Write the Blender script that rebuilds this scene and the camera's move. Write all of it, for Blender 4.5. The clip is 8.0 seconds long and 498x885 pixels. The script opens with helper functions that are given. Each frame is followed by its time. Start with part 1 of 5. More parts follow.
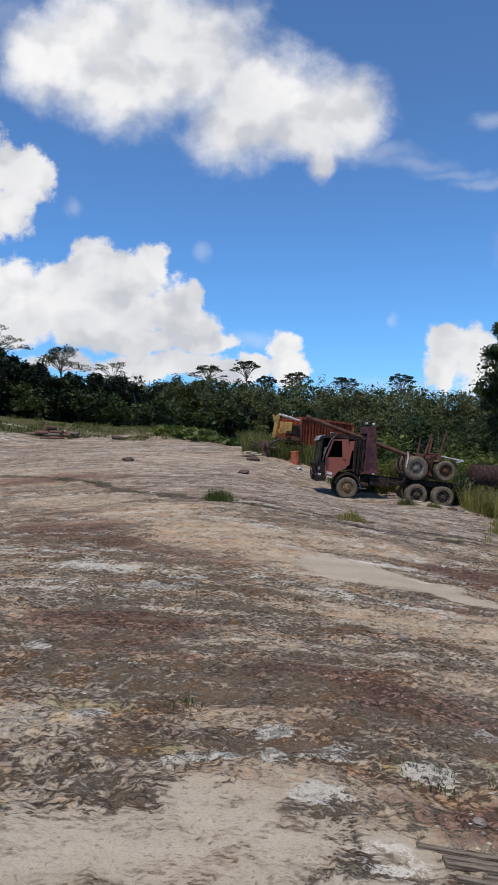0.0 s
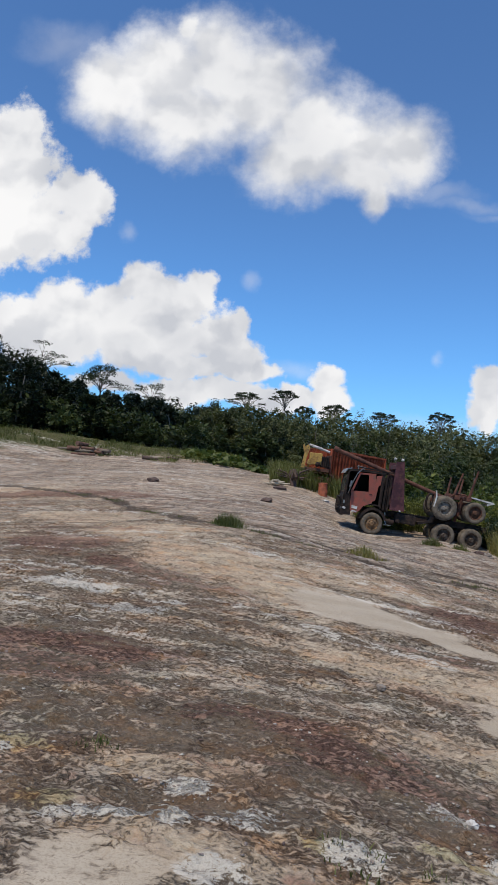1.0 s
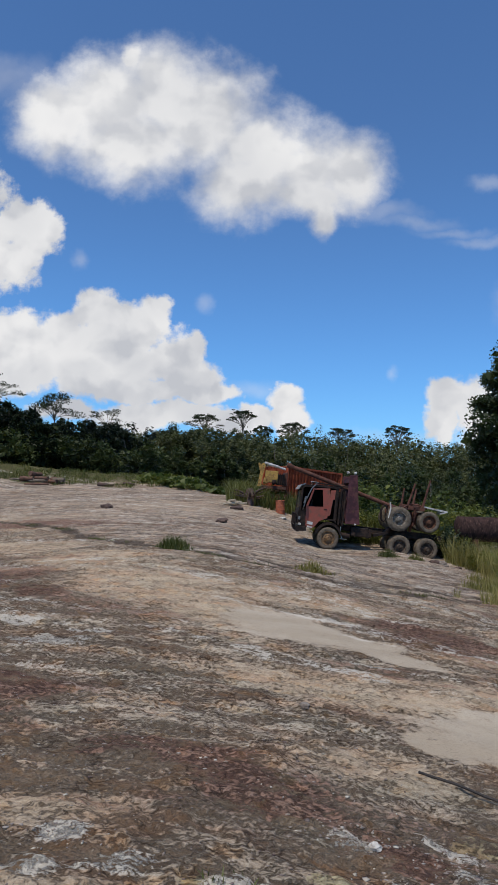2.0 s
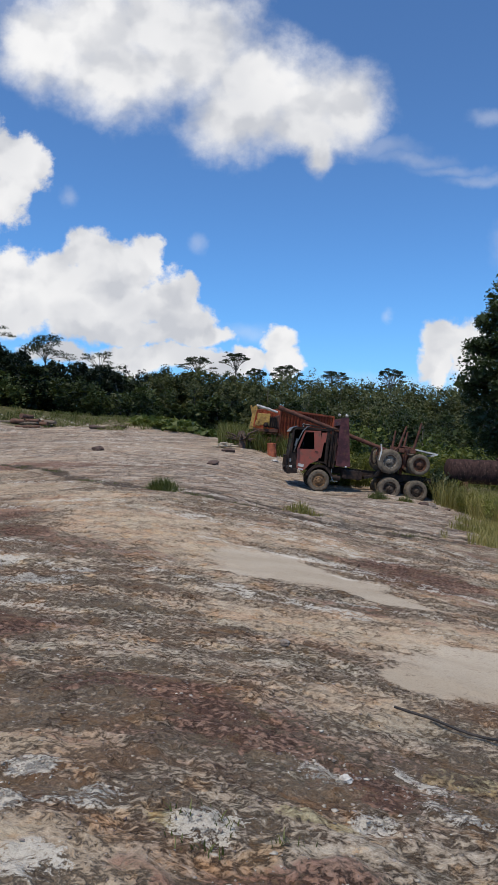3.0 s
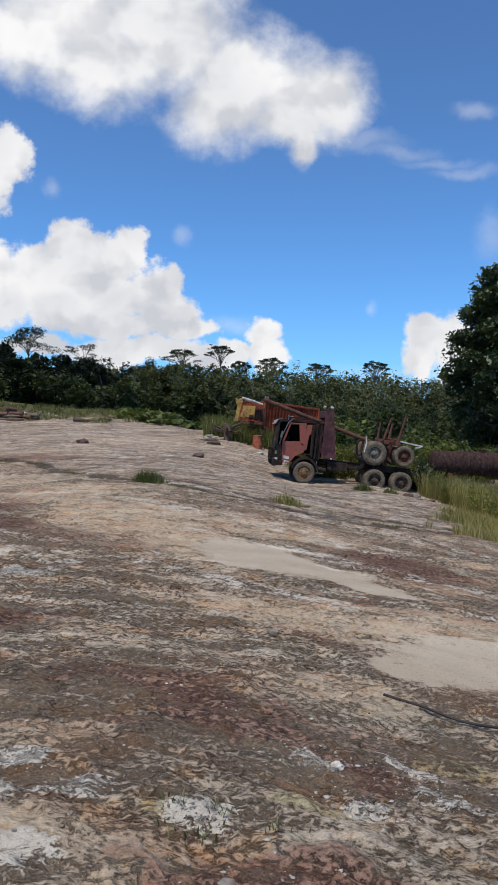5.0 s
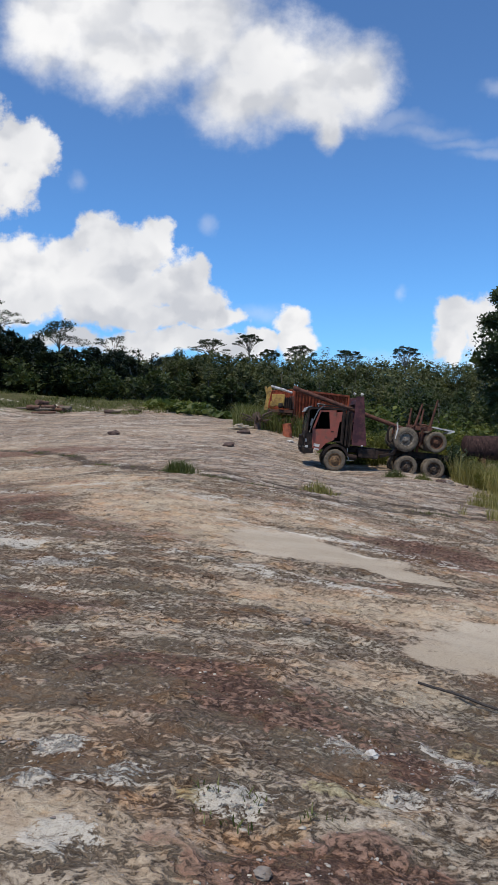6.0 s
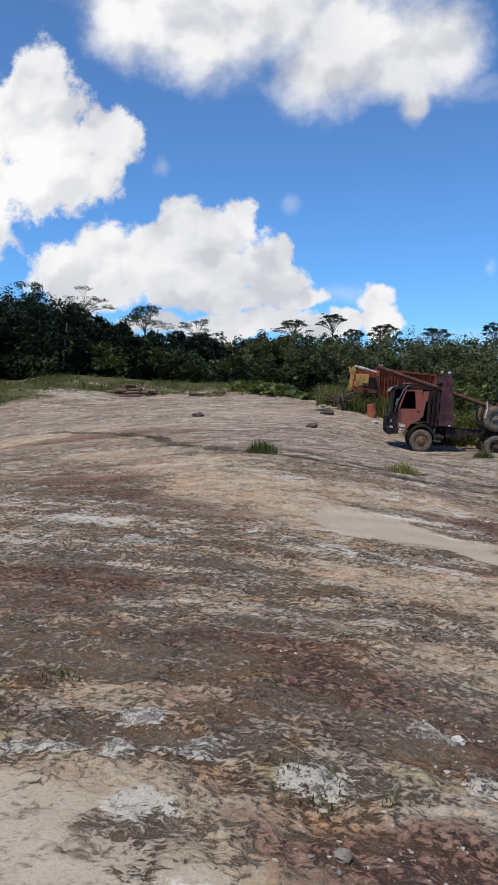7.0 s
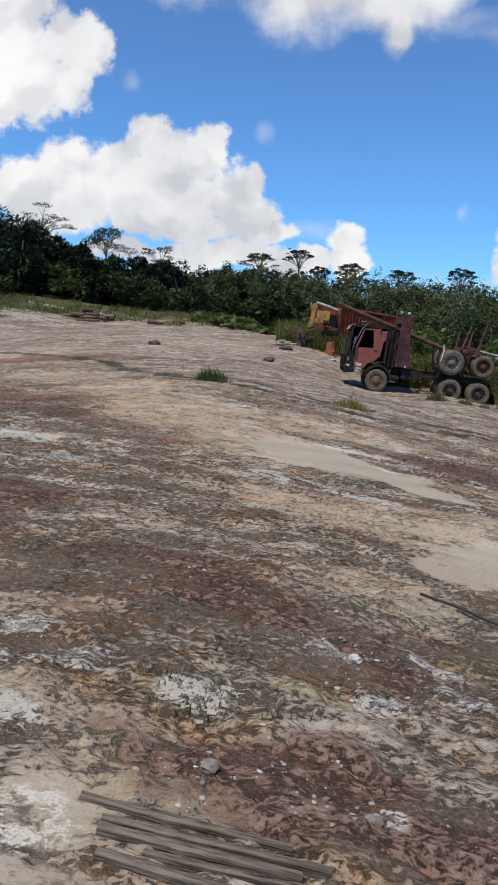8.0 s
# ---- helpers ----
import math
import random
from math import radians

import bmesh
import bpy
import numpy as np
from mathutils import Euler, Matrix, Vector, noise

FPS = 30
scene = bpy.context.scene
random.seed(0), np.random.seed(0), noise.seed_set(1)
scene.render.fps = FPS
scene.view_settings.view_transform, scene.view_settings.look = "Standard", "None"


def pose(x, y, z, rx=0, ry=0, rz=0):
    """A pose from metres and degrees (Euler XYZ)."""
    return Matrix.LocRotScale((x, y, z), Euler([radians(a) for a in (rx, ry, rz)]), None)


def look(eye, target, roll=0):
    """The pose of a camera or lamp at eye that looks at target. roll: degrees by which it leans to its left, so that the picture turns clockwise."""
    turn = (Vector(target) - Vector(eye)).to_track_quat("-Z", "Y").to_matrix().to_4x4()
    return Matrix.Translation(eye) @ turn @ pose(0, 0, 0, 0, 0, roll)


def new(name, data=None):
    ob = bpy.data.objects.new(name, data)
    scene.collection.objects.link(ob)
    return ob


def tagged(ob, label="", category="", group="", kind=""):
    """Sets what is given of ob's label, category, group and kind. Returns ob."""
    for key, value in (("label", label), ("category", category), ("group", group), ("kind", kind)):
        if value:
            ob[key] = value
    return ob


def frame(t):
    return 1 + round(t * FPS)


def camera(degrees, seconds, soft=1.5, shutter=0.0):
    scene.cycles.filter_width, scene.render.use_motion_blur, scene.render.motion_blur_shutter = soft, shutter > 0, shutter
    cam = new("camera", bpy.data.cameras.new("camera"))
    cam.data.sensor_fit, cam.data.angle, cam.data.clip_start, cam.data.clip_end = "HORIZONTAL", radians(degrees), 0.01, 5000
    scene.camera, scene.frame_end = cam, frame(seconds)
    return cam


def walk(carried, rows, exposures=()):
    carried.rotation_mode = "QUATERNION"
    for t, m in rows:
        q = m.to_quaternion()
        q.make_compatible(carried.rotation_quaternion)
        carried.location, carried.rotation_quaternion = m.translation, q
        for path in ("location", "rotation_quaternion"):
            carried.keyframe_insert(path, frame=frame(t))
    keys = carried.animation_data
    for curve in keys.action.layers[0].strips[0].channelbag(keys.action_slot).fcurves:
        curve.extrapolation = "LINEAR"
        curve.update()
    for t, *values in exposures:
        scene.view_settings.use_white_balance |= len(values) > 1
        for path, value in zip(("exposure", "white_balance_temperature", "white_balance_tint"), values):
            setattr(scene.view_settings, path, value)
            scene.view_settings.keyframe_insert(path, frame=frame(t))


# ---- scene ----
cam = camera(38.9, 8.0)
PATH = [
    (0, (0.054, 0.122, 1.664), (0.049, 2.122, 1.678), 0.7),
    (0.5, (0.322, 0.377, 1.615), (0.194, 2.372, 1.700), 2.3),
    (0.7, (0.438, 0.455, 1.612), (0.314, 2.450, 1.726), 2.2),
    (0.8, (0.494, 0.505, 1.617), (0.319, 2.487, 1.818), 1.1),
    (1, (0.582, 0.600, 1.608), (0.468, 2.595, 1.699), 4.5),
    (1.5, (0.848, 0.686, 1.604), (0.735, 2.681, 1.691), 1.1),
    (2, (1.027, 0.807, 1.582), (1.019, 2.801, 1.738), 1.5),
    (2.2, (1.075, 0.845, 1.580), (1.041, 2.841, 1.612), 2.9),
    (3.5, (1.139, 0.958, 1.526), (1.187, 2.958, 1.514), 0.6),
    (4, (1.133, 0.966, 1.519), (1.189, 2.965, 1.494), 0.5),
    (4.5, (1.106, 0.950, 1.523), (1.166, 2.949, 1.500), 1.5),
    (5.8, (1.108, 0.955, 1.525), (1.127, 2.955, 1.494), 0.2),
    (6, (1.115, 0.961, 1.530), (1.088, 2.960, 1.473), 0.3),
    (6.5, (1.108, 0.960, 1.538), (0.970, 2.955, 1.514), 2.3),
    (7, (1.134, 1.026, 1.501), (0.871, 3.006, 1.392), -0.3),
    (7.5, (1.294, 1.138, 1.420), (1.156, 3.123, 1.217), -1.5),
    (8, (1.369, 1.262, 1.339), (1.226, 3.236, 1.051), 2.9),
]
walk(cam, [(t, look(eye, target, roll)) for t, eye, target, roll in PATH], [(0, -0.04), (0.5, 0.02), (1.5, -0.14), (2.2, -0.17), (3.4, 0.0), (8, 0.0)])

# ---- world, sun, exposure ----
BIG_CLOUD = [(-0.300, 0.555, 0.075, 0.066), (-0.225, 0.575, 0.085, 0.075), (-0.150, 0.600, 0.075, 0.078), (-0.085, 0.560, 0.100, 0.085), (-0.190, 0.520, 0.110, 0.072), (0.000, 0.510, 0.090, 0.070), (0.075, 0.480, 0.080, 0.062), (0.135, 0.480, 0.058, 0.060), (0.092, 0.408, 0.022, 0.036), (-0.020, 0.452, 0.085, 0.056), (0.070, 0.440, 0.080, 0.035), (-0.195, 0.650, 0.018, 0.022)]
SIDE_CLOUD = [(-0.345, 0.385, 0.050, 0.046), (-0.318, 0.372, 0.038, 0.036), (-0.350, 0.330, 0.042, 0.034), (-0.440, 0.464, 0.050, 0.062), (-0.452, 0.410, 0.092, 0.080), (-0.420, 0.335, 0.080, 0.060), (-0.550, 0.349, 0.113, 0.141)]
LOW_CLOUD = [(-0.226, 0.268, 0.034, 0.036), (-0.142, 0.266, 0.028, 0.029), (-0.182, 0.232, 0.070, 0.050), (-0.272, 0.226, 0.056, 0.042), (-0.346, 0.218, 0.056, 0.050), (-0.336, 0.180, 0.094, 0.045), (-0.213, 0.178, 0.115, 0.052), (-0.120, 0.190, 0.050, 0.050), (-0.090, 0.165, 0.050, 0.034), (-0.070, 0.148, 0.052, 0.020), (-0.403, 0.190, 0.062, 0.050), (-0.290, 0.190, 0.080, 0.050), (-0.250, 0.205, 0.070, 0.050), (-0.160, 0.145, 0.115, 0.018), (-0.084, 0.210, 0.014, 0.022)]
SMALL_CLOUDS = [(0.046, 0.140, 0.026, 0.026), (0.052, 0.112, 0.036, 0.026), (0.005, 0.112, 0.036, 0.020), (-0.040, 0.104, 0.064, 0.015), (-0.165, 0.108, 0.075, 0.020), (-0.27, 0.115, 0.06, 0.014), (-0.10, 0.115, 0.06, 0.02), (0.285, 0.150, 0.032, 0.028), (0.272, 0.122, 0.028, 0.036), (0.316, 0.130, 0.040, 0.050)]
WISPS = [(-0.072, 0.277, 0.011, 0.015), (0.205, 0.190, 0.008, 0.010), (-0.260, 0.345, 0.012, 0.012), (0.185, 0.424, 0.050, 0.014), (0.230, 0.410, 0.050, 0.011), (0.275, 0.396, 0.050, 0.009), (0.320, 0.382, 0.050, 0.008), (0.345, 0.468, 0.030, 0.010), (-0.380, 0.61, 0.060, 0.03), (-0.345, 0.595, 0.05, 0.04), (0.215, 0.088, 0.09, 0.012), (0.372, 0.285, 0.024, 0.036), (0.000, 0.155, 0.050, 0.012)]
SUN_ELEVATION, SUN_AZIMUTH = 66.0, -152.0   # degrees; azimuth from +y towards +x


class Nodes:
    """Short calls that add and link shader nodes."""

    def __init__(self, tree):
        self.tree = tree
        tree.nodes.clear()

    def add(self, kind, inputs=(), **settings):
        node = self.tree.nodes.new(kind)
        for key, value in settings.items():
            setattr(node, key, value)
        for key, value in dict(inputs).items():
            if isinstance(value, bpy.types.NodeSocket):
                self.tree.links.new(value, node.inputs[key])
            else:
                node.inputs[key].default_value = value
        return node

    def math(self, op, a, b=0.0, c=0.0, clamp=False):
        return self.add("ShaderNodeMath", {0: a, 1: b, 2: c}, operation=op, use_clamp=clamp).outputs[0]

    def vmath(self, op, a, b=(0, 0, 0), c=(0, 0, 0), out=0):
        ins = {0: a, 1: b}
        if op == "MULTIPLY_ADD":
            ins[2] = c
        return self.add("ShaderNodeVectorMath", ins, operation=op).outputs[out]

    def mix(self, fac, a, b, blend="MIX"):
        return self.add("ShaderNodeMix", {0: fac, 6: a, 7: b}, data_type="RGBA", blend_type=blend).outputs[2]

    def ramp(self, value, low, high, a=0.0, b=1.0):
        return self.add("ShaderNodeMapRange", {0: value, 1: low, 2: high, 3: a, 4: b}, interpolation_type="SMOOTHSTEP").outputs[0]

    def noise(self, vector, scale, detail=4.0, rough=0.55, out=0):
        return self.add("ShaderNodeTexNoise", {"Vector": vector, "Scale": scale, "Detail": detail, "Roughness": rough}).outputs[out]


def build_world():
    world = bpy.data.worlds.new("sky")
    scene.world = world
    world.use_nodes = True
    n = Nodes(world.node_tree)
    way = n.add("ShaderNodeTexCoord").outputs["Generated"]
    sky = n.add("ShaderNodeTexSky", sky_type="NISHITA", sun_disc=False, sun_elevation=radians(SUN_ELEVATION), sun_rotation=radians(SUN_AZIMUTH), air_density=1.0, dust_density=0.4, ozone_density=2.0)
    parts = n.add("ShaderNodeSeparateXYZ", {0: way})
    ahead = n.math("MAXIMUM", parts.outputs[1], 0.05)
    flat = n.add("ShaderNodeCombineXYZ", {0: n.math("DIVIDE", parts.outputs[0], ahead), 1: n.math("DIVIDE", parts.outputs[2], ahead)}).outputs[0]
    swirl = n.vmath("SUBTRACT", n.noise(flat, 9.0, 5.0, 0.6, out=1), (0.5, 0.5, 0.5))
    warped = n.vmath("MULTIPLY_ADD", swirl, (0.060, 0.060, 0.0), flat)

    def cloud_field(blobs, soft, point=None):
        """Smooth union of stretched discs: under 1 inside."""
        total = None
        for u, v, ru, rv in blobs:
            d = n.vmath("LENGTH", n.vmath("MULTIPLY_ADD", warped if point is None else point, (1 / ru, 1 / rv, 0), (-u / ru, -v / rv, 0)), out=1)
            total = d if total is None else n.math("SMOOTH_MIN", total, d, soft)
        return total

    puffs = n.math("SUBTRACT", n.noise(flat, 26.0, 6.0, 0.6), 0.5)
    fluff = n.math("SUBTRACT", n.noise(flat, 10.0, 7.0, 0.62), 0.5)
    big = n.ramp(n.math("MULTIPLY_ADD", fluff, -1.25, cloud_field(BIG_CLOUD, 0.35)), 1.30, 0.42)
    crisp = n.math("MINIMUM", cloud_field(SIDE_CLOUD, 0.2), cloud_field(LOW_CLOUD, 0.12))
    crisp = n.math("MINIMUM", crisp, cloud_field(SMALL_CLOUDS, 0.12))
    crisp = n.ramp(n.math("MULTIPLY_ADD", puffs, -1.5, crisp), 1.14, 0.74)
    wisp = n.ramp(n.math("MULTIPLY_ADD", fluff, -1.6, cloud_field(WISPS, 0.05)), 1.6, 0.0, 0.0, 0.24)
    cover = n.math("MAXIMUM", n.math("MAXIMUM", big, crisp), wisp)
    # billows: the light side of each lump, from two samples of one noise
    side = n.vmath("ADD", flat, (-0.012, 0.022, 0.0))
    lump = n.math("SUBTRACT", n.noise(warped, 10.0, 3.5, 0.45), n.noise(n.vmath("ADD", warped, (-0.014, 0.028, 0.0)), 10.0, 3.5, 0.45))
    shade = n.math("ADD", n.ramp(lump, -0.14, 0.08, 0.0, 0.62), n.ramp(n.noise(side, 5.0, 3.0, 0.5), 0.35, 0.65, 0.0, 0.45))
    # the flat undersides lie in the shade of the cloud above them
    over = n.math("MAXIMUM", n.ramp(cloud_field(LOW_CLOUD, 0.12, n.vmath("ADD", warped, (-0.03, 0.065, 0.0))), 1.0, 0.40, 0.0, 0.40), n.ramp(cloud_field(BIG_CLOUD, 0.35, n.vmath("ADD", warped, (-0.02, 0.07, 0.0))), 1.1, 0.3, 0.0, 0.22))
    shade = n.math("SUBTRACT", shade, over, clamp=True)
    white = n.mix(shade, (0.60, 0.62, 0.67, 1), (0.98, 0.975, 0.975, 1))
    tint = n.mix(n.ramp(parts.outputs[2], 0.08, 0.52), (0.062, 0.116, 0.173, 1), (0.074, 0.109, 0.146, 1))
    blue = n.mix(1.0, sky.outputs[0], tint, "MULTIPLY")
    both = n.mix(cover, blue, white)
    out = n.add("ShaderNodeBackground", {0: both, 1: 1.0})
    n.add("ShaderNodeOutputWorld", {0: out.outputs[0]})


def build_sun():
    lamp = bpy.data.lights.new("sun", "SUN")
    lamp.energy, lamp.angle, lamp.color = 3.45, radians(0.6), (1.0, 0.90, 0.74)
    e, a = radians(SUN_ELEVATION), radians(SUN_AZIMUTH)
    to_sun = Vector((math.cos(e) * math.sin(a), math.cos(e) * math.cos(a), math.sin(e)))
    new("sun", lamp).matrix_world = look(to_sun * 60, (0, 0, 0))


build_world()
build_sun()

# ---- helpers for shapes ----


def part(name, bm, material, parent=None, label="", smooth=False):
    """Link a bmesh as one mesh object, under a thing or a part."""
    me = bpy.data.meshes.new(name)
    bm.normal_update()
    bm.to_mesh(me)
    bm.free()
    me.materials.append(material)
    if smooth:
        me.shade_smooth()
    ob = new(name, me)
    if parent is not None:
        ob.parent = parent
    if label:
        ob["label"] = label
    return ob


def thing(name, place, label, category, group="", kind=""):
    ob = new(name)
    ob.matrix_world = place
    return tagged(ob, label, category, group, kind)


def box(bm, size, centre, turn=(0, 0, 0), bevel=0.0):
    m = pose(*centre, *turn) @ Matrix.Diagonal((*size, 1))
    made = bmesh.ops.create_cube(bm, size=1.0, matrix=m)
    if bevel:
        edges = list({e for v in made["verts"] for e in v.link_edges})
        bmesh.ops.bevel(bm, geom=edges, offset=bevel, segments=2, affect="EDGES", profile=0.6)
    return bm


def rod(bm, a, b, r, sides=12, r2=None):
    a, b = Vector(a), Vector(b)
    d = b - a
    m = Matrix.Translation((a + b) / 2) @ d.to_track_quat("Z", "Y").to_matrix().to_4x4()
    bmesh.ops.create_cone(bm, cap_ends=True, segments=sides, radius1=r, radius2=r if r2 is None else r2, depth=d.length, matrix=m)
    return bm


def pipe(bm, points, r, sides=10):
    for a, b in zip(points, points[1:]):
        rod(bm, a, b, r, sides)
    for p in points[1:-1]:
        bmesh.ops.create_icosphere(bm, subdivisions=1, radius=r * 1.02, matrix=Matrix.Translation(p))
    return bm


def lathe(bm, profile, sides=40, centre=(0, 0, 0), wobble=None):
    """Turn (radius, y) pairs round the y axis."""
    rings = []
    for i in range(sides):
        a = 2 * math.pi * i / sides
        rings.append([bm.verts.new((centre[0] + (r + (wobble(i, k) if wobble else 0)) * math.cos(a), centre[1] + y, centre[2] + (r + (wobble(i, k) if wobble else 0)) * math.sin(a))) for k, (r, y) in enumerate(profile)])
    for i in range(sides):
        a, b = rings[i], rings[(i + 1) % sides]
        for k in range(len(profile) - 1):
            bm.faces.new((a[k], a[k + 1], b[k + 1], b[k]))
    return bm


def plate(bm, outline, y0, y1):
    """A plate cut to an outline of (x, z), between two y."""
    a = [bm.verts.new((x, y0, z)) for x, z in outline]
    b = [bm.verts.new((x, y1, z)) for x, z in outline]
    bm.faces.new(a)
    bm.faces.new(b[::-1])
    for i in range(len(a)):
        j = (i + 1) % len(a)
        bm.faces.new((a[j], a[i], b[i], b[j]))
    bmesh.ops.recalc_face_normals(bm, faces=bm.faces[:])
    return bm


def stuff(name, verts, faces, material, label, category, smooth=False, kind="stuff", parent=None):
    """One mesh out of arrays of vertices and equal-sided faces."""
    me = bpy.data.meshes.new(name)
    verts, faces = np.asarray(verts, np.float32), np.asarray(faces, np.int32)
    k = faces.shape[1]
    me.vertices.add(len(verts))
    me.vertices.foreach_set("co", verts.ravel())
    me.loops.add(faces.size)
    me.loops.foreach_set("vertex_index", faces.ravel())
    me.polygons.add(len(faces))
    me.polygons.foreach_set("loop_start", np.arange(0, faces.size, k, dtype=np.int32))
    me.update(calc_edges=True)
    me.validate()
    me.materials.append(material)
    if smooth:
        me.shade_smooth()
    ob = new(name, me)
    if parent is not None:
        ob.parent = parent
        return ob
    return tagged(ob, label, category, "", kind)


# ---- noise on arrays ----


def value_noise(x, y, seed=0):
    xi, yi = np.floor(x), np.floor(y)
    fx, fy = x - xi, y - yi
    fx, fy = fx * fx * (3 - 2 * fx), fy * fy * (3 - 2 * fy)

    def h(i, j):
        s = np.sin(i * 127.1 + j * 311.7 + seed * 74.7) * 43758.5453
        return s - np.floor(s)

    a, b, c, d = h(xi, yi), h(xi + 1, yi), h(xi, yi + 1), h(xi + 1, yi + 1)
    return a + (b - a) * fx + (c - a) * fy + (a - b - c + d) * fx * fy


def fbm(x, y, octaves=4, seed=0, gain=0.5):
    total, amp, norm = 0.0, 1.0, 0.0
    for k in range(octaves):
        c, t = math.cos(0.9 * k + 0.4), math.sin(0.9 * k + 0.4)
        total = total + amp * value_noise((x * c - y * t) * 2 ** k + 17 * k, (x * t + y * c) * 2 ** k - 9 * k, seed + k)
        norm += amp
        amp *= gain
    return total / norm


def step(a, b, x):
    t = np.clip((x - a) / (b - a), 0, 1)
    return t * t * (3 - 2 * t)


def land(x, y):
    """The lie of the land: a clearing that falls to the east and rises to a low crest in the north-west."""
    x, y = np.asarray(x, float), np.asarray(y, float)
    x = np.clip(x, -27, 13)
    y = np.clip(y, -3, 60)
    return (0.004 - 0.104 * x - 0.0112 * y + 0.00562 * x * y - 0.00842 * x * x + 0.000699 * y * y - 0.0001424 * x * y * y
            - 0.63 * np.exp(-(x - 4.2) ** 2 / 8 - (y - 33) ** 2 / 50) + 0.378 * np.exp(-(x + 0.6) ** 2 / 12 - (y - 16.5) ** 2 / 40)
            + 0.40 * np.exp(-(x - 1.0) ** 2 / 8 - (y - 48) ** 2 / 14) + 0.70 * np.exp(-(x - 5.5) ** 2 / 12 - (y - 51) ** 2 / 16) + 1.65 * np.exp(-(x - 15) ** 2 / 30 - (y - 39.5) ** 2 / 18) + 0.5 * np.exp(-(x + 26) ** 2 / 60 - (y - 57) ** 2 / 90) - 0.45 * np.exp(-(x + 10) ** 2 / 90 - (y - 54) ** 2 / 90)
            + 0.085 * np.exp(-(x - 0.9) ** 2 / 3 - (y - 4.2) ** 2 / 4)
            - 0.75 * np.exp(-(x + 14.5) ** 2 / 40 - (y - 55) ** 2 / 60) + 0.30 * np.exp(-(x + 1.0) ** 2 / 14 - (y - 51) ** 2 / 12))


def base(x, y):
    return float(land(x, y))


# ---- materials ----


def surface(name, colour, rough=0.7, metal=0.0, other=None, scale=6.0, spread=(0.42, 0.62), bump=0.3, fine=60.0, vary=0.0, spec=0.5, third=None, stretch=(1, 1, 1)):
    """Two tones in stains, a finer grain, and relief."""
    m = bpy.data.materials.new(name)
    m.use_nodes = True
    n = Nodes(m.node_tree)
    at = n.vmath("MULTIPLY", n.add("ShaderNodeTexCoord").outputs["Object"], stretch)
    stain = n.noise(at, scale, 6.0, 0.62)
    grain = n.noise(at, fine, 4.0, 0.6)
    other = other or tuple(c * 0.6 for c in colour)
    col = n.mix(n.ramp(stain, *spread), (*colour, 1), (*other, 1))
    if third:
        col = n.mix(n.ramp(n.noise(n.vmath("ADD", at, (3.1, 7.7, 1.3)), scale * 1.9, 5.0, 0.6), 0.55, 0.68), col, (*third, 1))
    col = n.mix(n.ramp(grain, 0.3, 0.75, 0.0, 0.4), col, n.mix(1.0, col, (0.55, 0.53, 0.5, 1), "MULTIPLY"))
    if vary:
        rnd = n.add("ShaderNodeNewGeometry").outputs["Random Per Island"]
        hsv = n.add("ShaderNodeHueSaturation", {"Value": n.math("MULTIPLY_ADD", rnd, vary, 1 - vary / 2), "Hue": n.math("MULTIPLY_ADD", rnd, 0.05, 0.475), "Color": col})
        col = hsv.outputs[0]
    bumped = n.add("ShaderNodeBump", {"Strength": bump, "Distance": 0.02, "Height": n.math("MULTIPLY_ADD", grain, 0.5, stain)})
    bs = n.add("ShaderNodeBsdfPrincipled", {"Base Color": col, "Roughness": n.ramp(stain, 0.3, 0.7, rough - 0.1, min(1, rough + 0.12)), "Metallic": metal, "Normal": bumped.outputs[0], "Specular IOR Level": spec})
    n.add("ShaderNodeOutputMaterial", {0: bs.outputs[0]})
    return m


def foliage(name, colour, other, shine=0.35, thin=0.35):
    """Leaves: tone by the leaf, light through the blade."""
    m = bpy.data.materials.new(name)
    m.use_nodes = True
    n = Nodes(m.node_tree)
    geo = n.add("ShaderNodeNewGeometry")
    rnd = geo.outputs["Random Per Island"]
    spot = n.noise(geo.outputs["Position"], 0.25, 3.0, 0.5)
    col = n.mix(n.math("MULTIPLY_ADD", rnd, 0.45, n.ramp(spot, 0.38, 0.62, 0.0, 0.6)), (*colour, 1), (*other, 1))
    bs = n.add("ShaderNodeBsdfPrincipled", {"Base Color": col, "Roughness": 0.5, "Specular IOR Level": shine})
    tr = n.add("ShaderNodeBsdfTranslucent", {"Color": n.mix(1.0, col, (1.0, 1.0, 0.5, 1), "MULTIPLY")})
    both = n.add("ShaderNodeMixShader", {0: thin, 1: bs.outputs[0], 2: tr.outputs[0]})
    n.add("ShaderNodeOutputMaterial", {0: both.outputs[0]})
    return m


